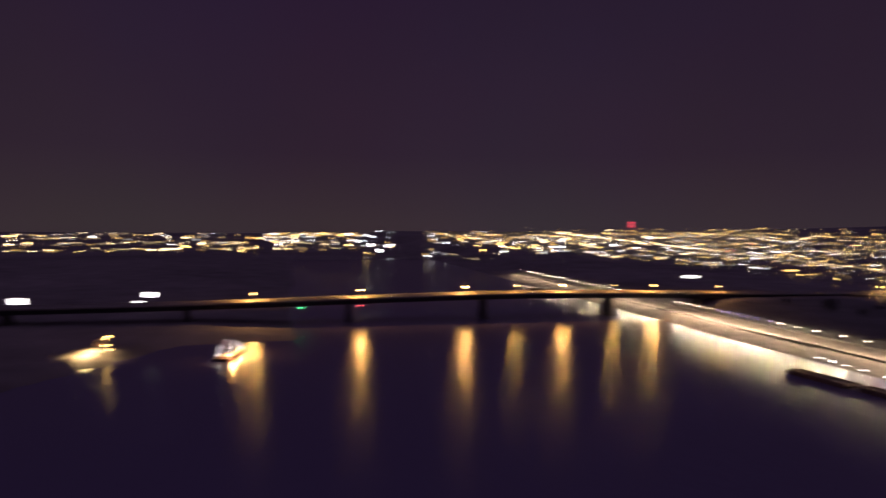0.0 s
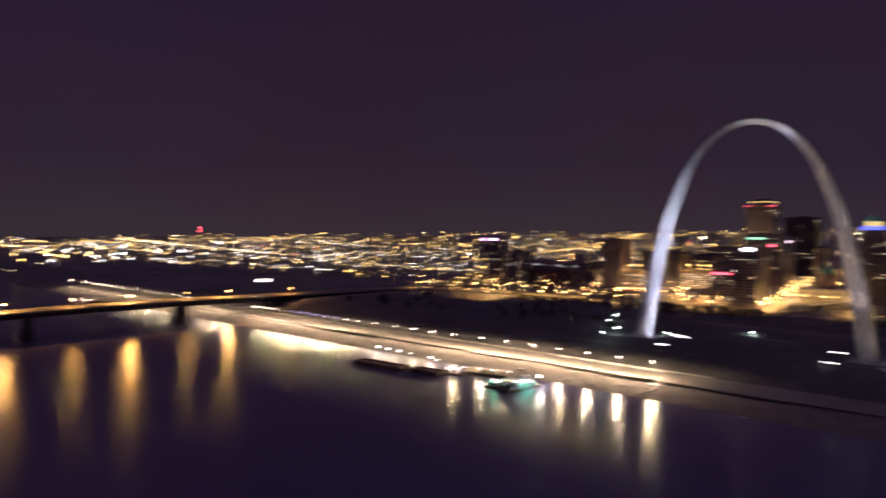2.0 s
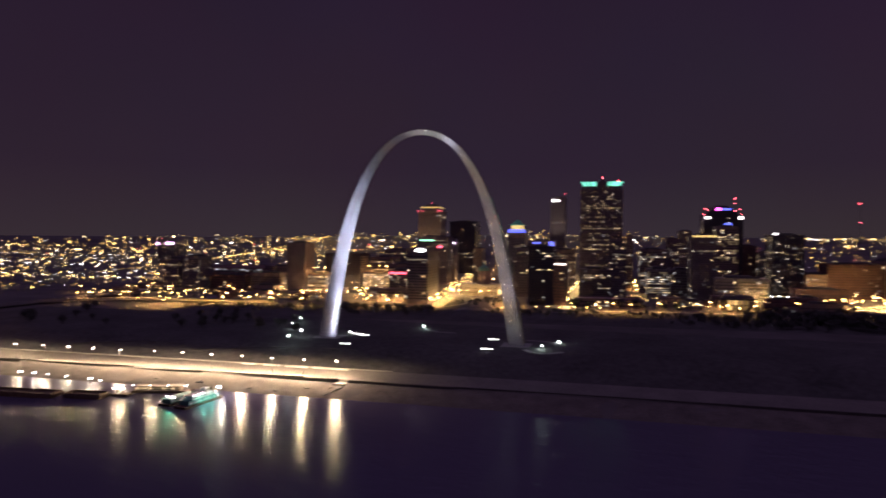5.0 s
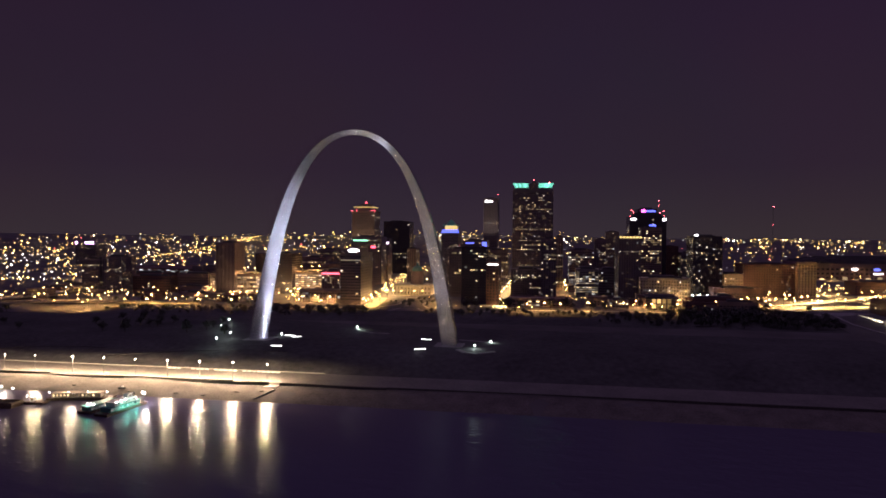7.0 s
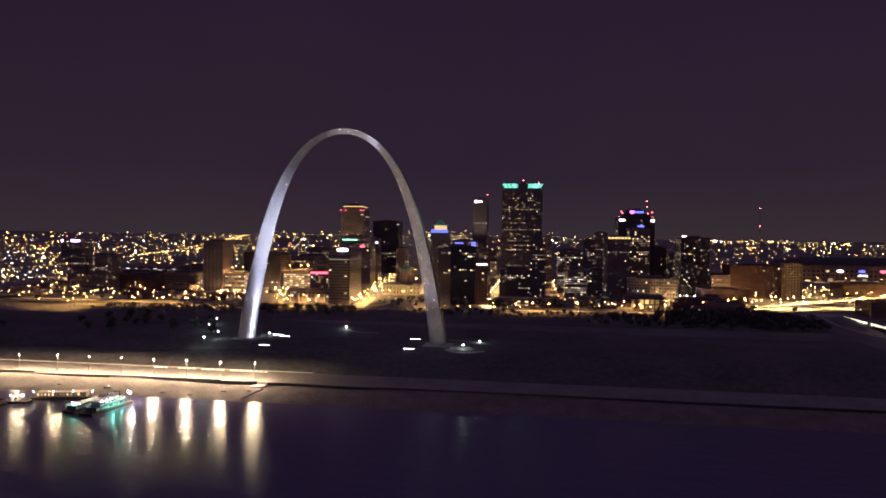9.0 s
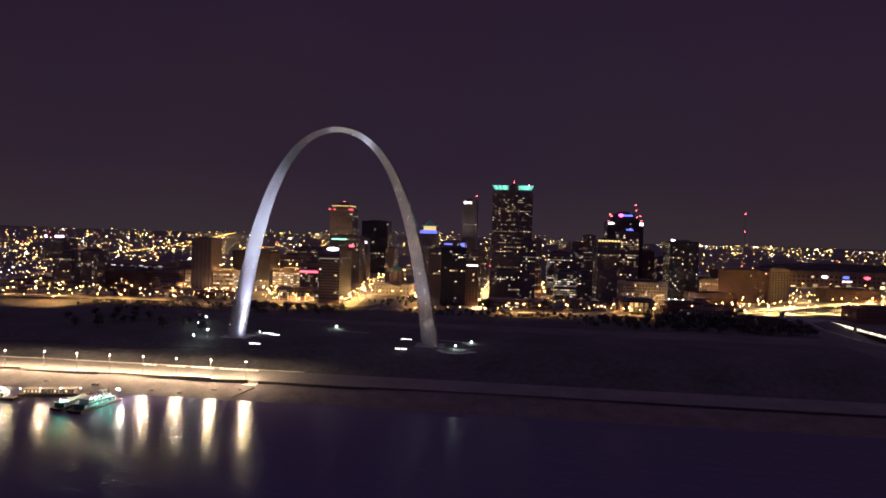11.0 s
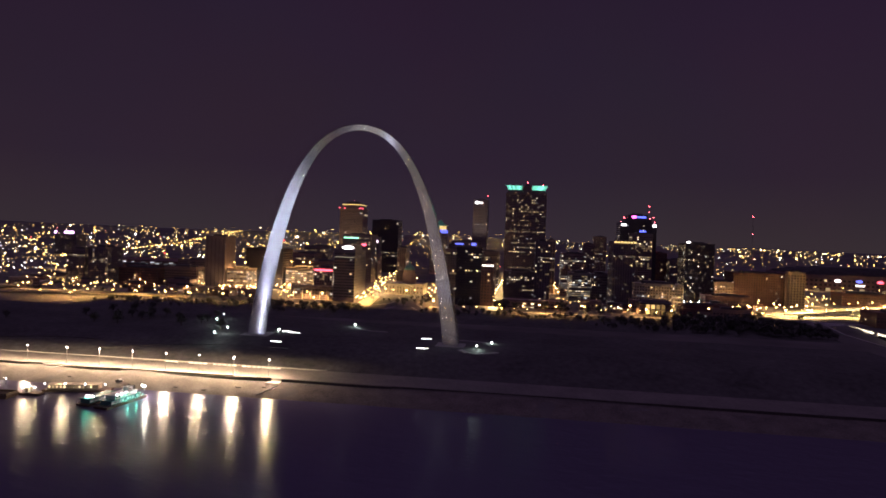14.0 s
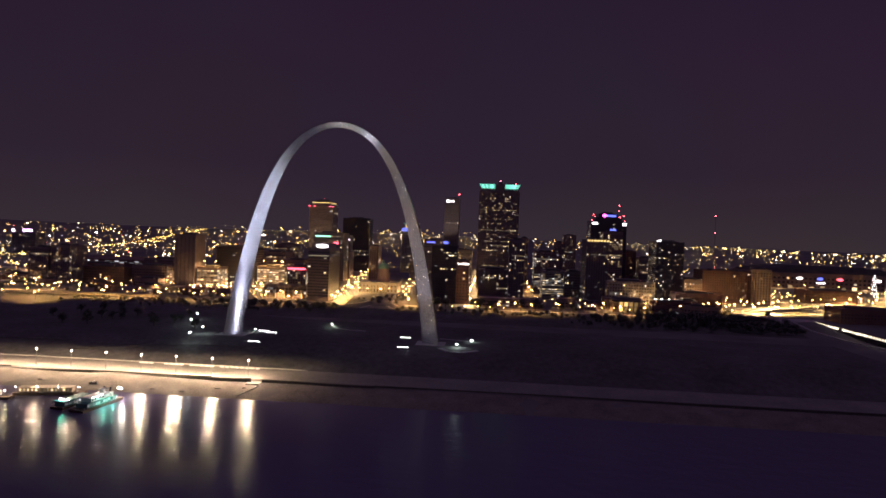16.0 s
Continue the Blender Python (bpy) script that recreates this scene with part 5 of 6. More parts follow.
rng = random.Random(77)
for i in range(38):
    x = rng.choice((rng.uniform(-660, -210), rng.uniform(-660, -210), rng.uniform(195, 300), rng.uniform(340, 395)))
    y = rng.uniform(290, 480) if x < 0 else rng.uniform(275, 330)
    w = rng.uniform(18, 46)
    building("low_building", "low flat roofed town building with a few lit windows", x, x + w, y, rng.uniform(14, 26), 22 + rise(x, y) + rng.uniform(6, 14), rng.choice((BRICK, BROWNSTONE, TAN, DARKSTONE)),
             0.14, (6, 3, 1), 3.6, 3.8, (2.2, 1.6), seed=100 + i, penthouse=bool(i % 2), ribs=False)

# stepped tower with a blue lit colonnade and green pyramid roof
bc = building("civil_tower", "stepped stone tower with amber colonnade and green pyramid roof", -80.1, -39.3, 1000, 40, 133.5, PALE, 0.04, seed=78, penthouse=False)
# colonnade core and ledges glow themselves in place of light on the stone
g = Geo()
g.box(-13, 13, -13, 13, 106, 118)
part("colonnade", g, S_AMBER, bc, "amber lit colonnade")
for a, z in ((20.8, 101), (19, 105)):
    q = Geo()
    q.box(-a, a, -21, -20.2, z, z + 3.0)
    part("blue_strip", q, S_BLUE, bc, "blue lit ledge")
for i in range(7):
    q = Geo()
    q.tube((-13 + i * 4.33, -14.5, 106.5), (-13 + i * 4.33, -14.5, 118), 0.7, 0.7, 8)
    part("column", q, PALE, bc)
g = Geo()
g.box(-18, 18, -18, 18, 118, 120)
g.box(-12, 12, -12, 12, 120, 132, 10.5)
part("pyramid_roof", g, COPPER, bc, "green lit pyramid roof")
spot_lamp("roof_floodlight", (0.3, 1.0, 0.75), 9000, 90, 0.8, (-61.5, 985, 141), (-61.5, 1012, 152), 0.6)

# old courthouse with portico and dome
ch = building("old_courthouse", "old pale stone courthouse with columned portico and drum dome", -66.2, -6.5, 440, 45, 41.1, PALE, 0.05, (6, 2, 0), 7.0, 5.0, (1.6, 3.0), seed=79, penthouse=False, ribs=False, bands=False)
for i in range(6):
    q = Geo()
    q.tube((-11 + i * 4.4, -28, 0), (-11 + i * 4.4, -28, 12.5), 0.9, 0.75, 10)
    part("column", q, PALE, ch, "pale stone column")
g = Geo()
g.box(-13.5, 13.5, -30, -22, 12.5, 14.2)
g.solid([(-14, -30.3, 14.2), (14, -30.3, 14.2), (0, -30.3, 18.5), (-14, -22, 14.2), (14, -22, 14.2), (0, -22, 18.5)],
        [(0, 1, 2), (5, 4, 3), (0, 2, 5, 3), (1, 4, 5, 2), (0, 3, 4, 1)])
part("pediment", g, PALE, ch)
g = Geo()
for k in range(4):
    g.box(-14, 14, -34 + k * 1.2, -22, -1 + k * 0.45, -0.55 + k * 0.45)
part("steps", g, PALE, ch)
g = Geo()
g.tube((4, 0, 16), (4, 0, 30), 10.5, 10.5, 20)
g.tube((4, 0, 30), (4, 0, 31.5), 11.3, 11.3, 20)
g.tube((4, 0, 31.5), (4, 0, 38), 9.0, 9.0, 20)
part("drum", g, BROWNSTONE, ch)
g = Geo()
g.ball((4, 0, 38), 8.8, 10, 20, 1.0)
g.tube((4, 0, 46), (4, 0, 52), 1.8, 1.2, 10)
part("dome", g, COPPER, ch, "dark green dome", True)

# ---- street lamps of downtown ----


def street_lamp_master(light, size=1.0, glass=G_SODIUM, tint="sodium"):
    root = thing("street_lamp", 0, 0, 0, "tall street lamp with a glowing %s head" % tint, "street lamp", "downtown street lamps")
    g = Geo()
    g.tube((0, 0, 0), (0, 0, 9), 0.16, 0.1, 6)
    g.tube((0, 0, 8.9), (0, -2.0, 9.5), 0.08, 0.06, 6)
    part("pole", g, PAINT, root)
    g = Geo()
    g.ball((0, -2.2, 9.5), size, 4, 8, 0.7)
    part("head", g, glass, root, "glowing lamp head")
    if light:
        attach_light(light, root, 0, -2.4, 8.0)
    return root


la = street_lamp_master(LAMP_STREET)
la.location = (-320, 246, 22)
lb = street_lamp_master(LAMP_AVENUE)
lb.location = (112, 300, 26.5)
ld = street_lamp_master(LAMP_YARD)
ld.location = (540, 400, 30.7)
le = street_lamp_master(LAMP_WASH)
le.location = (-60, 416, 22.2 + rise(-60, 416))
lc = street_lamp_master(None, 0.62)
lc.location = (120, 250, 26)
small = []
rng = random.Random(3)
# drive along the park; the last twelve are added to brighten the lot and facades
for x, y in ((-447, 222), (-421, 232), (-354, 236), (-363, 246), (-290, 250), (-388, 236), (-199, 238), (-152, 262), (-189, 331), (-118, 250), (-240, 246), (149, 246), (170, 262),
             (190, 250), (348, 300), (385, 305), (423, 312), (438, 268), (260, 310), (300, 262), (330, 262), (225, 262), (-420, 205), (-455, 188), (-405, 176), (-228, 438), (-206, 436), (-300, 362), (-283, 360), (-262, 372), (-150, 318), (-178, 312), (-128, 316), (-330, 430)):
    copy_thing(la, pose(x, y, 22.2 + rise(x, y)))
# lamps along the motorway viaduct and its ramp
for x, y, z in ((-596, 262, 24.6), (-592, 330, 24.6), (-600, 400, 24.8), (-625, 470, 25), (-670, 540, 25.2), (-730, 600, 25.5), (-568, 200, 24.8), (-520, 235, 24.6), (-450, 250, 24.2), (-484, 243, 24.4)):
    copy_thing(la, pose(x, y + 3, z))
# row of small lamps at the park edge
for i in range(7):
    copy_thing(lc, pose(62 + i * 15.5, 236, 19.5 + rise(62 + i * 15.5, 236)))
# bright canyon street
for y in range(330, 1250, 58):
    copy_thing(lb, pose(111.5 + (4 if y % 2 else -4), y, 24.5 + rise(111, y)))
# two streets beside the old courthouse
for x, y in ((-60, 262), (-70, 285), (-73, 333), (-78, 380), (-86, 454), (-100, 520), (-112, 578), (-130, 685), (-120, 743), (-143, 837), (-196, 870), (-220, 888), (-135, 954),
             (-118, 1010), (-150, 1249), (-62, 300), (-66, 350), (-70, 410), (-84, 500), (-104, 620), (36, 262), (32, 285), (22, 330), (12, 380), (0, 466), (-4, 540), (-12, 640), (-6, 720)):
    copy_thing(la, pose(x, y, 22.2 + rise(x, y)))
# lamps added to wash the pale facades with light in all directions
for x, y in ((-14, 414), (-46, 408), (-26, 408), (306, 330), (322, 336), (341, 332), (357, 334), (372, 330), (-238, 432), (-216, 428), (-194, 430), 
             (-296, 366), (-276, 366), (-210, 380), (-184, 372), (-262, 420), (-248, 366), (440, 452), (455, 450), (-372, 436), (-398, 434), (-60, 470), (-90, 480), (10, 470)):
    copy_thing(le, pose(x, y, 22.2 + rise(x, y)))
# lamps on the open roofs of the garages
for x, y, z in ((-226, 462, 57.8), (-210, 470, 57.8), (-195, 462, 57.8), (-204, 486, 57.8), (-294, 396, 56.6), (-278, 400, 56.6)):
    copy_thing(la, pose(x, y, z))
for y in (430, 540, 720):
    copy_thing(lb, pose(-56 - (y - 280) * 0.12, y, 22.4 + rise(-60, y)))
for i in range(46):
    y = 300 + 18 * i + rng.uniform(-5, 5)
    small.append((-66 - (y - 280) * 0.12 + rng.uniform(-7, 7), y, 27 + rng.uniform(0, 4)))
    if i % 2:
        small.append((22 - (y - 280) * 0.07 + rng.uniform(-6, 6), y, 27 + rng.uniform(0, 4)))
for i in range(24):
    y = 275 + 39 * i
    copy_thing(lc, pose(-58 - (y - 262) * 0.115 + (9 if i % 2 else -9), y, 22.2 + rise(-80, y)))
    if i % 2:
        copy_thing(lc, pose(38 - (y - 262) * 0.09 + (7 if i % 4 == 1 else -7), y, 22.2 + rise(20, y)))
for y in (480, 560, 640):
    copy_thing(la, pose(203, y, 22.2 + rise(203, y)))
for x, y in ((-215, 420), (-240, 520), (-205, 430), (-310, 400), (-345, 520), (-560, 480), (-620, 470), (-520, 500), (-450, 480), (-480, 330), (-560, 400), (-600, 330), (-520, 290), (-640, 420), (-680, 470), (-430, 380), (-390, 430), (-340, 340), (-280, 330), (-260, 380), (-470, 430), (-700, 350),
             (472, 422), (494, 454), (504, 401), (558, 495), (407, 367)):
    copy_thing(la, pose(x, y, 22.2 + rise(x, y)))
for i in range(190):
    x, y = rng.uniform(-640, -130), rng.uniform(262, 510)
    small.append((x, y, 22 + rng.uniform(5, 10)))
for i in range(50):
    x, y = rng.uniform(200, 480), rng.uniform(262, 420)
    small.append((x, y, 22 + rng.uniform(4, 9)))
# bright interchange: lamps in rows beside the carriageways
def along(pts, t):
    """A place on a line of points, t from 0 to 1."""
    k = min(len(pts) - 2, int(t * (len(pts) - 1)))
    f = t * (len(pts) - 1) - k
    return tuple(u + (v - u) * f for u, v in zip(pts[k], pts[k + 1]))


for row, n, every in (([(462, 340), (520, 392), (600, 450), (700, 520), (800, 600)], 17, 1), ([(480, 318), (560, 352), (650, 430), (740, 500)], 13, 2),
                      ([(540, 470), (640, 545), (760, 640), (860, 700)], 11, 2)):
    for i in range(n):
        x, y = along(row, i / (n - 1))
        copy_thing(ld if i % every == 0 else lc, pose(x + rng.uniform(-6, 6), y + rng.uniform(-8, 8), 22.2 + rise(x, y), 0, 0, rng.uniform(0, 360)))
for i in range(60):
    x, y = along([(440, 420), (520, 480), (640, 580), (760, 660), (900, 760)], rng.random())
    small.append((x + rng.uniform(-40, 40), y + rng.uniform(-40, 40), 22 + rng.uniform(5, 10)))
for x, y in ((520, 335), (575, 345), (615, 392), (660, 400), (705, 455), (745, 520)):
    copy_thing(ld, pose(x, y, 22.2 + rise(x, y)))
for i in range(9):
    copy_thing(la, pose(286 + i * 23, 300 + i * 6.5, 22.2 + rise(286 + i * 23, 300 + i * 6.5)))
# cool white lamps at the foot of the apartment tower
lf = street_lamp_master(LAMP_COOL, 0.9, G_COOL, "cool white")
lf.location = (374, 392, 22.2 + rise(374, 392))
for x, y in ((384, 398), (394, 394), (404, 380)):
    copy_thing(lf, pose(x, y, 22.2 + rise(x, y)))
# lamps of the back streets; the last five are added to brighten the stadium wall
for x, y in ((-640, 610), (-560, 640), (-520, 610), (-470, 640), (-420, 600), (-300, 610), (-330, 660), (-255, 600), (-215, 620), (-190, 560), (-180, 480), (-178, 640), (-120, 650), (-210, 760), (-280, 820), (-330, 860),
             (-60, 690), (0, 700), (40, 600), (40, 520), (70, 560), (205, 700), (262, 490), (315, 520), (372, 430), (300, 700), (450, 700), (440, 540), (480, 560), (520, 570), (550, 575), (580, 560), (610, 570), (640, 640), (480, 440), (375, 340), (400, 345), (440, 360), (740, 870), (800, 880), (860, 870), (930, 880), (1000, 870)):
    copy_thing(la, pose(x, y, 22.2 + rise(x, y), 0, 0, rng.uniform(0, 360)))


def white_mast(x, y, z, h, rows, label):
    """A mast that carries rows of white floodlights."""
    root = thing("light_mast", x, y, z, label, "light mast", "white light masts")
    g = Geo()
    g.tube((0, 0, 0), (0, 0, h), 0.35, 0.2)
    part("pole", g, PAINT, root)
    for k in range(rows):
        w = 1.4 + 2.6 * k / max(1, rows - 1)
        bar = Geo()
        bar.box(-w - 0.6, w + 0.6, -0.2, 0.2, h - 0.3 - 3.4 * k, h + 0.1 - 3.4 * k)
        crossbar = part("crossbar", bar, PAINT, root)
        for sx in (-w, 0.0, w):
            b = Geo()
            b.ball((sx, -0.7, h - 0.1 - 3.4 * k), 0.45, 4, 8, 0.8)
            part("floodlight", b, G_WHITE, crossbar, "glaring white floodlight")


white_mast(-468, 528, 21.5, 24, 1, "tall light mast with white floodlights above the warehouses")
# the second is a lit sign pylon, its shape made up as a lamp mast
white_mast(764, 560, 28, 51, 11, "white lit sign pylon before the stadium, built of stacked lamps")
posts, heads = Geo(), Geo()
for x, y, z in small:
    z += rise(x, y)
    posts.tube((x, y, 20.5), (x, y, z), 0.12, 0.08, 4)
    heads.ball((x, y, z + 0.5), rng.choice((0.55, 0.75, 1.05)), 3, 6, 0.8)
field = thing("small_street_lamps", 0, 0, 0, "many slim street lamps with small sodium heads", "street lamps")
field["kind"] = "stuff"
part("lamp_posts", posts, PAINT, field)["kind"] = "stuff"
part("lamp_heads", heads, G_SMALL, field)["kind"] = "stuff"


def terrain_patch(name, material, label, category, pts, width, lift=0.5, thick=1.6, step=18.0):
    """A strip of paving of some thickness laid along points on the rising ground."""
    line = []
    for (ax, ay), (bx, by) in zip(pts, pts[1:]):
        n = max(1, round(math.hypot(bx - ax, by - ay) / step))
        line += [(ax + (bx - ax) * k / n, ay + (by - ay) * k / n) for k in range(n)]
    line.append(pts[-1])
    g = Geo()
    for i, (x, y) in enumerate(line):
        ax, ay = line[max(0, i - 1)]
        bx, by = line[min(len(line) - 1, i + 1)]
        l = math.hypot(bx - ax, by - ay)
        nx, ny = -(by - ay) / l * width / 2, (bx - ax) / l * width / 2
        for sx, sy in ((x - nx, y - ny), (x + nx, y + ny)):
            z = 21.5 + rise(sx, sy) + lift
            g.v += [(sx, sy, z - thick), (sx, sy, z)]
    for i in range(len(line) - 1):
        a, b = 4 * i, 4 * i + 4
        g.f += [(a + 1, b + 1, b + 3, a + 3), (a, a + 1, a + 3, a + 2) if i == 0 else (a, b, b + 1, a + 1), (a + 2, a + 3, b + 3, b + 2)]
    return single(name, g, material, label, category, "structure")


for pts, w in (([(440, 330), (520, 372), (620, 440), (720, 520), (860, 690)], 74), ([(560, 300), (640, 345), (780, 500)], 60)):
    terrain_patch("road", OLDROAD, "pale floodlit motorway interchange", "road", pts, w, 0.6 if w == 74 else 0.5)
# added pale sheet: its colour makes the ground between the lamps look lit
terrain_patch("pavement", CONCRETE, "broad pale sheet that makes the interchange ground look lit", "car park", [(480, 300), (600, 365), (700, 440), (790, 560)], 120, 0.3)
terrain_patch("road", ROAD, "sodium lit street before the warehouses", "road", [(280, 290), (380, 312), (480, 350)], 16, 0.45)
terrain_patch("pavement", CONCRETE, "pale path along the foot of the old bridge", "path", [(508, 372), (504, 300), (502, 200), (520, 130), (545, 40)], 3.0, 0.7)
# concrete barriers between the carriageways
for pts in ([(452, 330), (530, 372), (620, 440), (720, 520), (850, 670)], [(570, 310), (650, 370), (760, 480)]):
    terrain_patch("road_barrier", CONCRETE, "low concrete barrier between the carriageways", "barrier", pts, 0.8, 1.8, 1.6)
terrain_patch("road", ROAD, "pale drive along the park lit by sodium lamps", "road", [(-430, 249), (500, 249)], 26, 0.3)
for pts, w in (([(-58, 262), (-72, 380), (-96, 560), (-140, 900), (-170, 1250)], 20), ([(38, 262), (24, 380), (6, 560), (-14, 900)], 16)):
    terrain_patch("road", ROAD, "bright sodium lit street beside the old courthouse", "road", pts, w, 0.55)
# dark lawn and trees before the old courthouse
terrain_patch("lawn", GRASS, "dark lawn before the old courthouse", "lawn", [(-13, 264), (-13, 412)], 74, 0.4)
for pts in ([(-46, 266), (-30, 300), (-24, 350), (-38, 408)], [(20, 266), (8, 300), (4, 350), (-20, 408)]):
    terrain_patch("pavement", CONCRETE, "pale curved path across the courthouse lawn", "path", pts, 3.0, 0.7)
terrain_patch("road", ROAD, "bright street between tall buildings", "road", [(111.5, 262), (111.5, 1400)], 15, 0.65)


# ---- far town lights, masts, trees ----


def light_field(name, material, places, size, label):
    """Many far lamps that nobody could count, as one mesh of small lamp heads."""
    g = Geo()
    for x, y, z, s in places:
        r = size * s
        p = [(x - r, y, z), (x, y - r, z), (x + r, y, z), (x, y + r, z), (x, y, z + r * 0.7), (x, y, z - r * 0.7)]
        g.solid(p, [(0, 1, 4), (1, 2, 4), (2, 3, 4), (3, 0, 4), (1, 0, 5), (2, 1, 5), (3, 2, 5), (0, 3, 5)])
    return single(name, g, material, label, "town lights", "stuff")


def in_gap(x, y):
    """The dark reach of the river that runs away to the south has no lamps."""
    return 78.9 < math.degrees(math.atan2(180 - x, y + 588)) < 81.4


def scatter(rng, count, x0, x1, y0, y1, grid, zmin=6, zmax=14, keep=0.85, boost=1.0):
    """Lamps along a town grid of streets."""
    out = []
    for _ in range(count):
        x, y = rng.uniform(x0, x1), rng.uniform(y0, y1)
        if rng.random() < keep:
            if rng.random() < 0.2:
                x = round(x / grid) * grid + rng.uniform(-3, 3)
            else:
                y = round(y / (3.0 * grid)) * 3.0 * grid + rng.gauss(0, 8)
        d = math.hypot(x - 170, y + 580)
        if d > 4850 or in_gap(x, y) or (x > -700 and y < 760) or (x < -300 and y < 150 and x > -1250):
            continue
        out.append((x, y, ground_height(x, y) + rng.uniform(zmin, zmax), boost * (0.30 + 0.85 * rng.random() ** 3) * (0.55 + d / 3200)))
    return out


rng = random.Random(21)
gold, warm, white, red = [], [], [], []
# west beyond downtown
gold += scatter(rng, 1500, -2400, 3200, 1000, 4420, 110, boost=0.9)
warm += scatter(rng, 300, -2200, 3000, 900, 4300, 110)
white += scatter(rng, 160, -2200, 3000, 900, 4300, 130)
# south west, the dense quarter
gold += scatter(rng, 900, -3900, -700, 250, 2600, 95, boost=1.15)
warm += scatter(rng, 640, -3600, -700, 250, 2300, 95, boost=1.15)
white += scatter(rng, 300, -3200, -800, 200, 1800, 110, boost=1.15)
gold += scatter(rng, 160, -1500, -700, 330, 800, 60)
white += scatter(rng, 70, -1500, -700, 330, 800, 60)
gold += scatter(rng, 150, 200, 1700, 900, 2300, 60, boost=0.8)
white += scatter(rng, 40, 200, 1700, 900, 2300, 60)
red += scatter(rng, 60, -3000, 2500, 800, 3500, 150)
# two long avenues climbing to the west
for i in range(150):
    s = i / 150
    gold.append((-1000 - 900 * s + rng.uniform(-9, 9), 700 + 3300 * s, ground_height(-1000 - 900 * s, 700 + 3300 * s) + 9, 0.7 + 0.8 * s))
for i in range(120):
    s = i / 120
    warm.append((-900 - 2800 * s, 520 + 500 * s + rng.uniform(-8, 8), 34 + 30 * s, 0.7 + 0.9 * s))
# south beyond the bends of the river: rows of yards and quays
def fan(rng, count, yaw0, yaw1, d0, d1, rows, up=0.0, boost=1.0):
    """Lamps in a sector round the middle of the river, gathered in rows."""
    out = []
    for _ in range(count):
        a = radians(rng.uniform(yaw0, yaw1))
        d = rng.choice([d0 + (d1 - d0) * k / rows for k in range(rows + 1)]) + rng.gauss(0, 35)
        x, y = 170 - d * math.sin(a), -580 + d * math.cos(a)
        if in_gap(x, y):
            continue
        out.append((x, y, ground_height(x, y) + rng.uniform(4, 12) + up * rng.random(), boost * (0.46 + 0.95 * rng.random() ** 3) * (0.5 + d / 3000)))
    return out


gold += fan(rng, 120, 84, 113, 2500, 4300, 4, 0, 1.4)
warm += fan(rng, 150, 86, 113, 2600, 4600, 3, 0, 1.4)
white += fan(rng, 60, 81, 92, 3000, 4600, 3, 0, 1.4)
white += fan(rng, 30, 95, 112, 3200, 4600, 3)
gold += fan(rng, 60, 84, 92, 4400, 4800, 1, 0, 1.4)
# bright yards and quays along the south west bank
gold += fan(rng, 50, 66, 84, 2150, 3300, 4, 0, 1.6)
white += fan(rng, 40, 62, 84, 2100, 3000, 4, 0, 1.7)
warm += fan(rng, 40, 55, 82, 1900, 3300, 5, 0, 1.6)
gold += fan(rng, 240, -40, 82, 3300, 4760, 6)
warm += fan(rng, 160, -40, 82, 3300, 4760, 6)
white += fan(rng, 90, -40, 82, 3500, 4760, 6)
gold += fan(rng, 150, -2, 70, 4700, 4900, 1, 26)
warm += fan(rng, 60, -2, 70, 4700, 4900, 1, 26)
gold += fan(rng, 50, -33, -10, 4550, 4800, 1, 10)
warm += fan(rng, 60, -33, -10, 4550, 4800, 1, 10)
light_field("town_lights", FAR_GOLD, gold, 2.3, "thousands of far golden sodium street lights")
light_field("town_lights", FAR_WARM, warm, 2.3, "far warm white street lights")
light_field("town_lights", FAR_WHITE, white, 2.5, "far cool white lights of yards and car parks")
light_field("town_lights", FAR_RED, red, 2.6, "far red lights")


def radio_mast(x, y, top, label, low):
    z = ground_height(x, y)
    h = top - z
    root = thing("radio_mast", x, y, z, label, "mast", "radio masts")
    g = Geo()
    for k in range(3):
        a = k * 2 * math.pi / 3
        g.tube((3 * math.cos(a), 3 * math.sin(a), 0), (0.6 * math.cos(a), 0.6 * math.sin(a), h), 0.25, 0.2, 5)
    for k in range(int(h / 8)):
        z0 = k * 8
        g.tube((2.6, 0, z0), (-1.3, 2.2, z0 + 8), 0.12, 0.12, 4)
        g.tube((-1.3, 2.2, z0), (-1.3, -2.2, z0 + 8), 0.12, 0.12, 4)
    part("lattice", g, PAINT, root)
    for f in ((low - z) / h, 1.0):
        b = Geo()
        b.ball((0, 0, h * f), 2.6)
        part("beacon", b, G_RED, root, "red warning beacon")
    return root


radio_mast(1351, 3200, 294.5, "tall lattice radio mast with red beacons", 200)
radio_mast(-2650, 962, 124, "lattice radio mast with red beacons", 108)


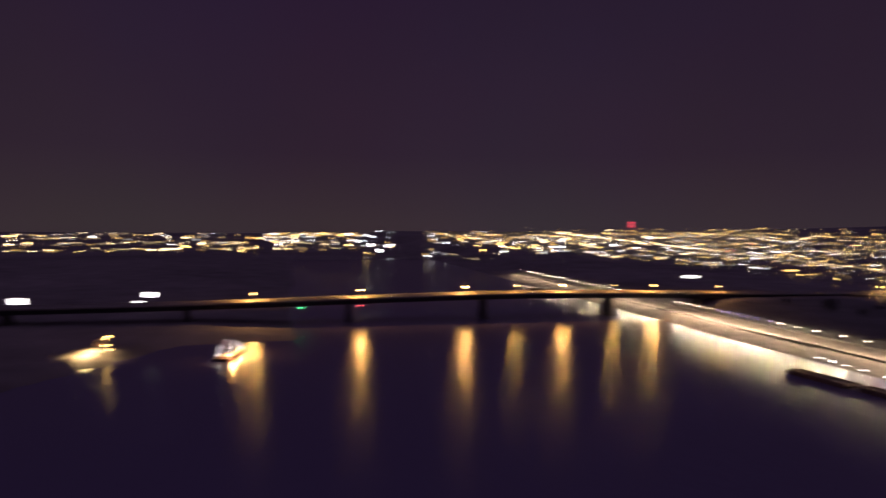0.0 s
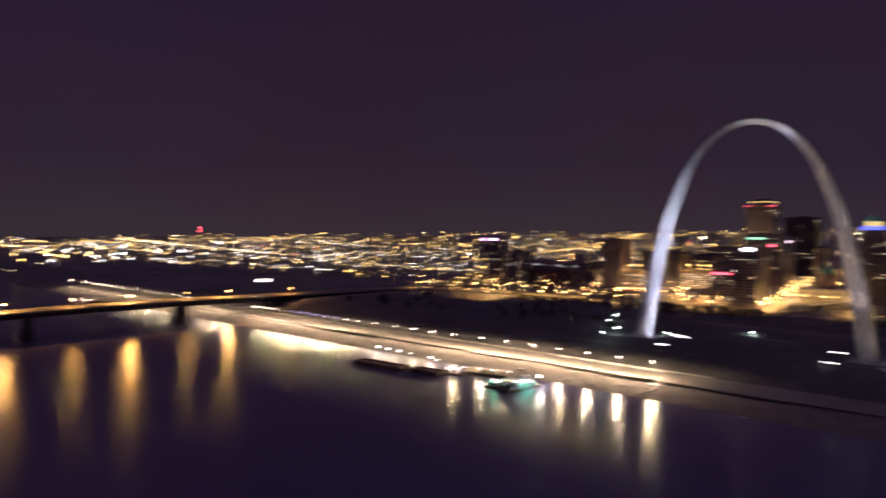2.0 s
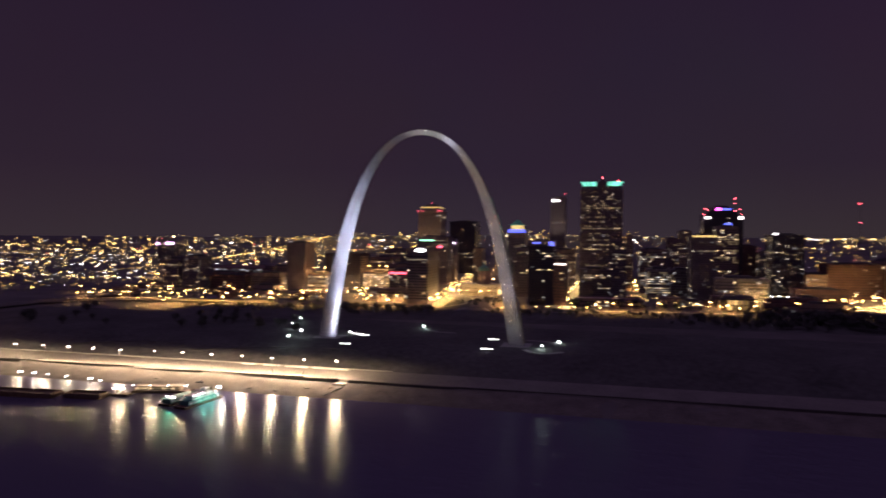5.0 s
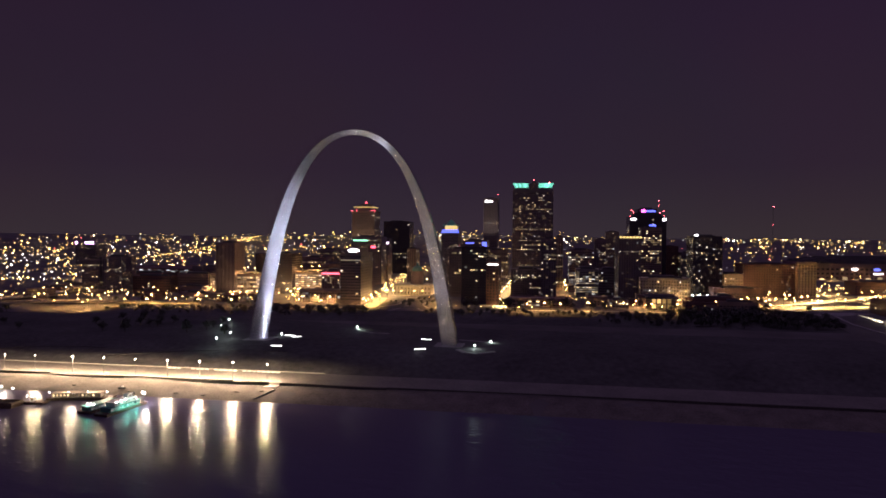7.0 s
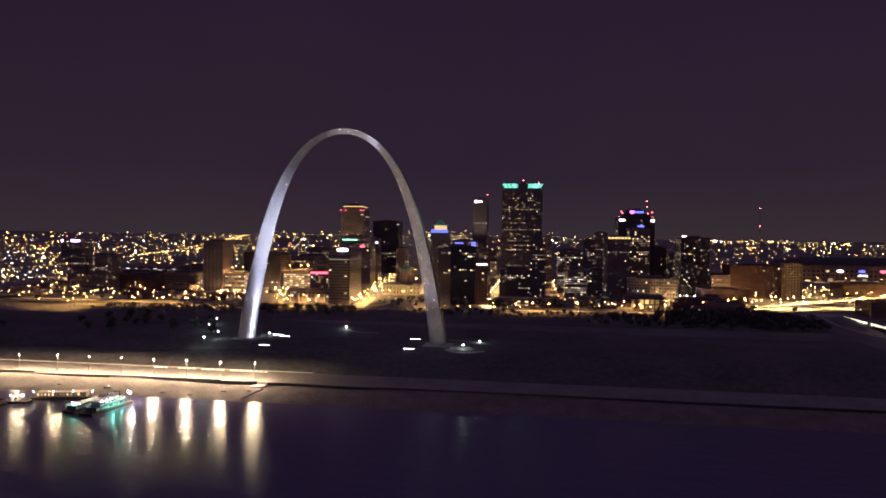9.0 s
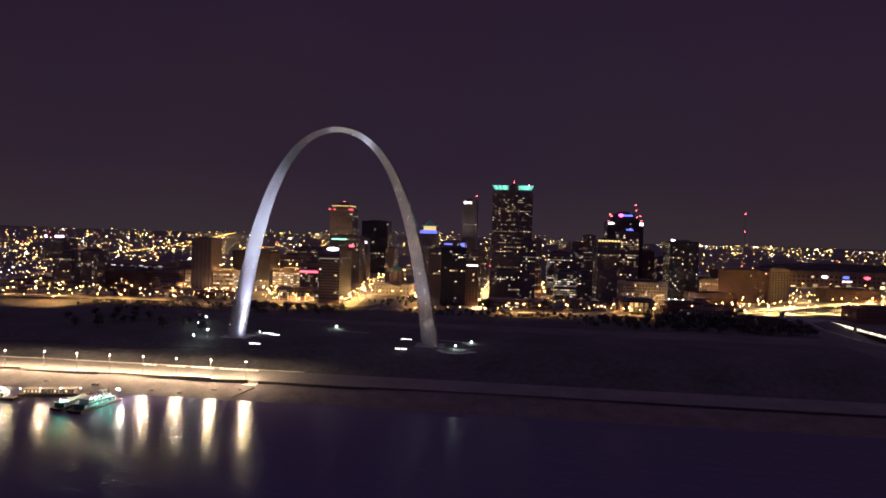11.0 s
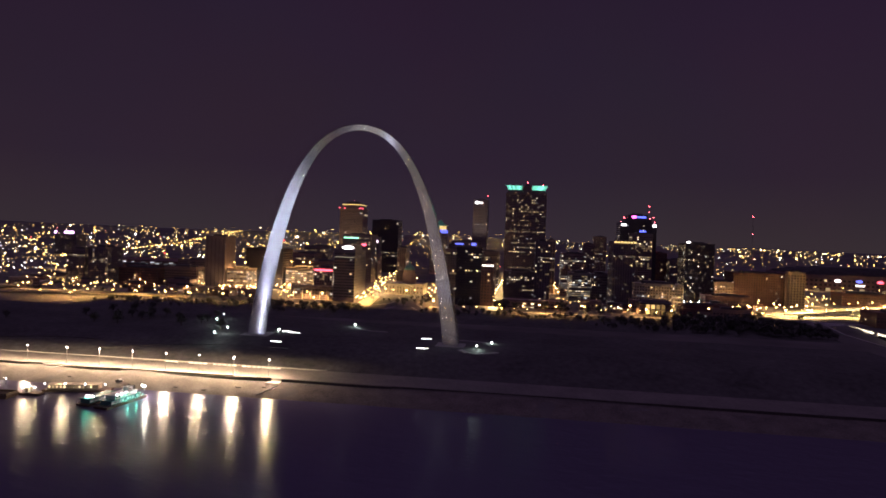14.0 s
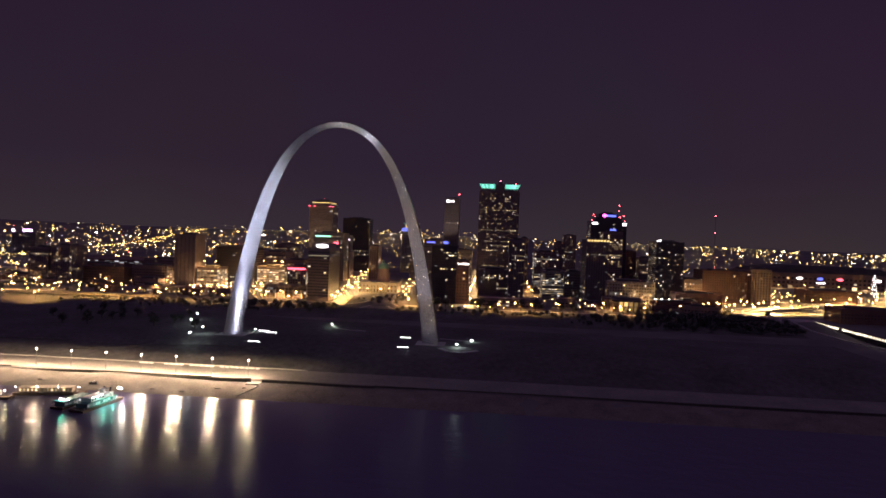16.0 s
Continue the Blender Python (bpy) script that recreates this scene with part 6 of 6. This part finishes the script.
def tree_mesh(seed):
    """Trunk with limbs, and a crown of many small leaf clumps with gaps."""
    rng = random.Random(seed)
    wood, leaves = Geo(), Geo()
    wood.tube((0, 0, -0.3), (0.1, 0, 3.2), 0.32, 0.22, 7)
    wood.tube((0.1, 0, 3.2), (0.0, 0.2, 7.0), 0.22, 0.08, 6)
    tips = []
    for k in range(7):
        a = k * 2.4 + rng.uniform(-0.4, 0.4)
        z0 = 2.6 + 0.55 * k
        l = rng.uniform(2.2, 3.6)
        tip = (math.cos(a) * l, math.sin(a) * l, z0 + rng.uniform(1.2, 2.8))
        wood.tube((0.08, 0, z0), tip, 0.11, 0.03, 5)
        tips.append(tip)
    tips += [(t[0] * 0.5, t[1] * 0.5, t[2] - 0.3) for t in tips]
    tips += [(0, 0.2, 8.0), (0.6, -0.3, 7.2), (-0.7, 0.4, 6.8)]
    for t in tips:
        for _ in range(30):
            c = Vector(t) + Vector((rng.gauss(0, 1.05), rng.gauss(0, 1.05), rng.gauss(0, 0.85)))
            u = Vector((rng.uniform(-1, 1), rng.uniform(-1, 1), rng.uniform(-0.6, 0.6))).normalized() * rng.uniform(0.35, 0.75)
            w = u.cross(Vector((rng.uniform(-1, 1), rng.uniform(-1, 1), 1))).normalized() * rng.uniform(0.3, 0.6)
            leaves.face(c - u, c - w, c + u * 1.2, c + w)
    return wood.mesh("trunk", BARK), leaves.mesh("crown", LEAF)


TREES = [tree_mesh(s) for s in range(4)]
masters = []
for wood, crown in TREES:
    r = thing("tree", 0, 0, 0, "dark broadleaf park tree in silhouette", "tree", "park trees")
    part("trunk", wood, None, r)
    part("crown", crown, None, r)
    masters.append(r)
rng = random.Random(8)
spots, grove = [], []
for i in range(186):
    x = -480 + i * 5.2 + rng.uniform(-3, 3)
    if -46 < x < 26:
        continue
    if x < -385:
        continue
    tall = 0.5 if x < -200 else 0.8 if x < -46 else 0.62 if x < 230 else 1.25 - abs(x - 400) / 200
    spots.append((x, rng.uniform(200, 232), tall * rng.uniform(0.75, 1.25)))
    if x < -60 or x > 230:
        for _ in range(1 if x < 0 else 3):
            grove.append((x + 2, rng.uniform(165, 230), tall * rng.uniform(0.7, 1.1)))
for i in range(30):
    spots.append((rng.uniform(-520, -130), rng.uniform(-5, 150), rng.uniform(0.8, 1.3)))
for x, y, s in ((72, 262, 1.5), (82, 268, 1.3), (118, 270, 1.4), (126, 268, 1.6), (140, 262, 1.2), (178, 268, 1.5), (196, 266, 1.7), (228, 272, 1.2), (-250, 262, 1.2), (-300, 264, 1.3)):
    spots.append((x, y, s))
for i in range(30):
    spots.append((rng.uniform(-680, -200), rng.uniform(266, 480), rng.uniform(0.5, 0.95)))
for i in range(20):
    spots.append((rng.uniform(-46, 20), rng.uniform(270, 400), rng.uniform(0.4, 0.75)))
for i in range(14):
    spots.append((rng.uniform(200, 500), rng.uniform(264, 300), rng.uniform(0.5, 1.0)))
for i in range(34):
    spots.append((rng.uniform(300, 490), rng.uniform(216, 290), rng.uniform(0.5, 0.9)))
for i, (x, y, s) in enumerate(spots):
    m = pose(x, y, ground_height(x, y) - 0.1, 0, 0, rng.uniform(0, 360))
    if i < 4:
        masters[i].matrix_basis = m @ Matrix.Diagonal((s, s, s, 1))
        masters[i].scale = (s, s, s)
    else:
        src = masters[i % 4]
        t = copy_thing(src, m)
        t.scale = (s, s, s)


# the closed wood behind the first row of trees
g = Geo()
for x, y, s in grove:
    m = pose(x, y, ground_height(x, y) - 0.1, 0, 0, rng.uniform(0, 360)) @ Matrix.Diagonal((s, s, s, 1))
    for src in rng.choice(TREES):
        g.solid([m @ v.co for v in src.vertices], [tuple(f.vertices) for f in src.polygons])
single("park_wood", g, LEAF, "dark closed wood of broadleaf trees in silhouette", "wood", "stuff")


def billboard(x, y, w, h, z, label):
    root = thing("billboard", x, y, 5, label, "billboard", "far bank billboards")
    g = Geo()
    for k in (-0.3, 0.3):
        g.tube((k * w, 0.6, -1), (k * w, 0.6, z + h), 0.35, 0.3, 6)
    part("post", g, PAINT, root)
    # the panel glows by itself; no floodlight shines on it
    g = Geo()
    g.box(-w / 2, w / 2, 0, 0.5, z, z + h)
    part("panel", g, S_WHITE, root, "white panel that glows as if floodlit")
    root.rotation_euler = (0, 0, radians(75))
    return root


billboard(-734, -916, 21, 7, 6.5, "white glowing billboard on the dark far bank")
billboard(-763, -769, 18, 6, 10, "white glowing billboard beyond the bridge")
billboard(-720, -774, 13, 5.5, 4, "white glowing billboard beyond the bridge")
billboard(-894, 123, 26, 8, 12, "white glowing billboard beside the motorway")
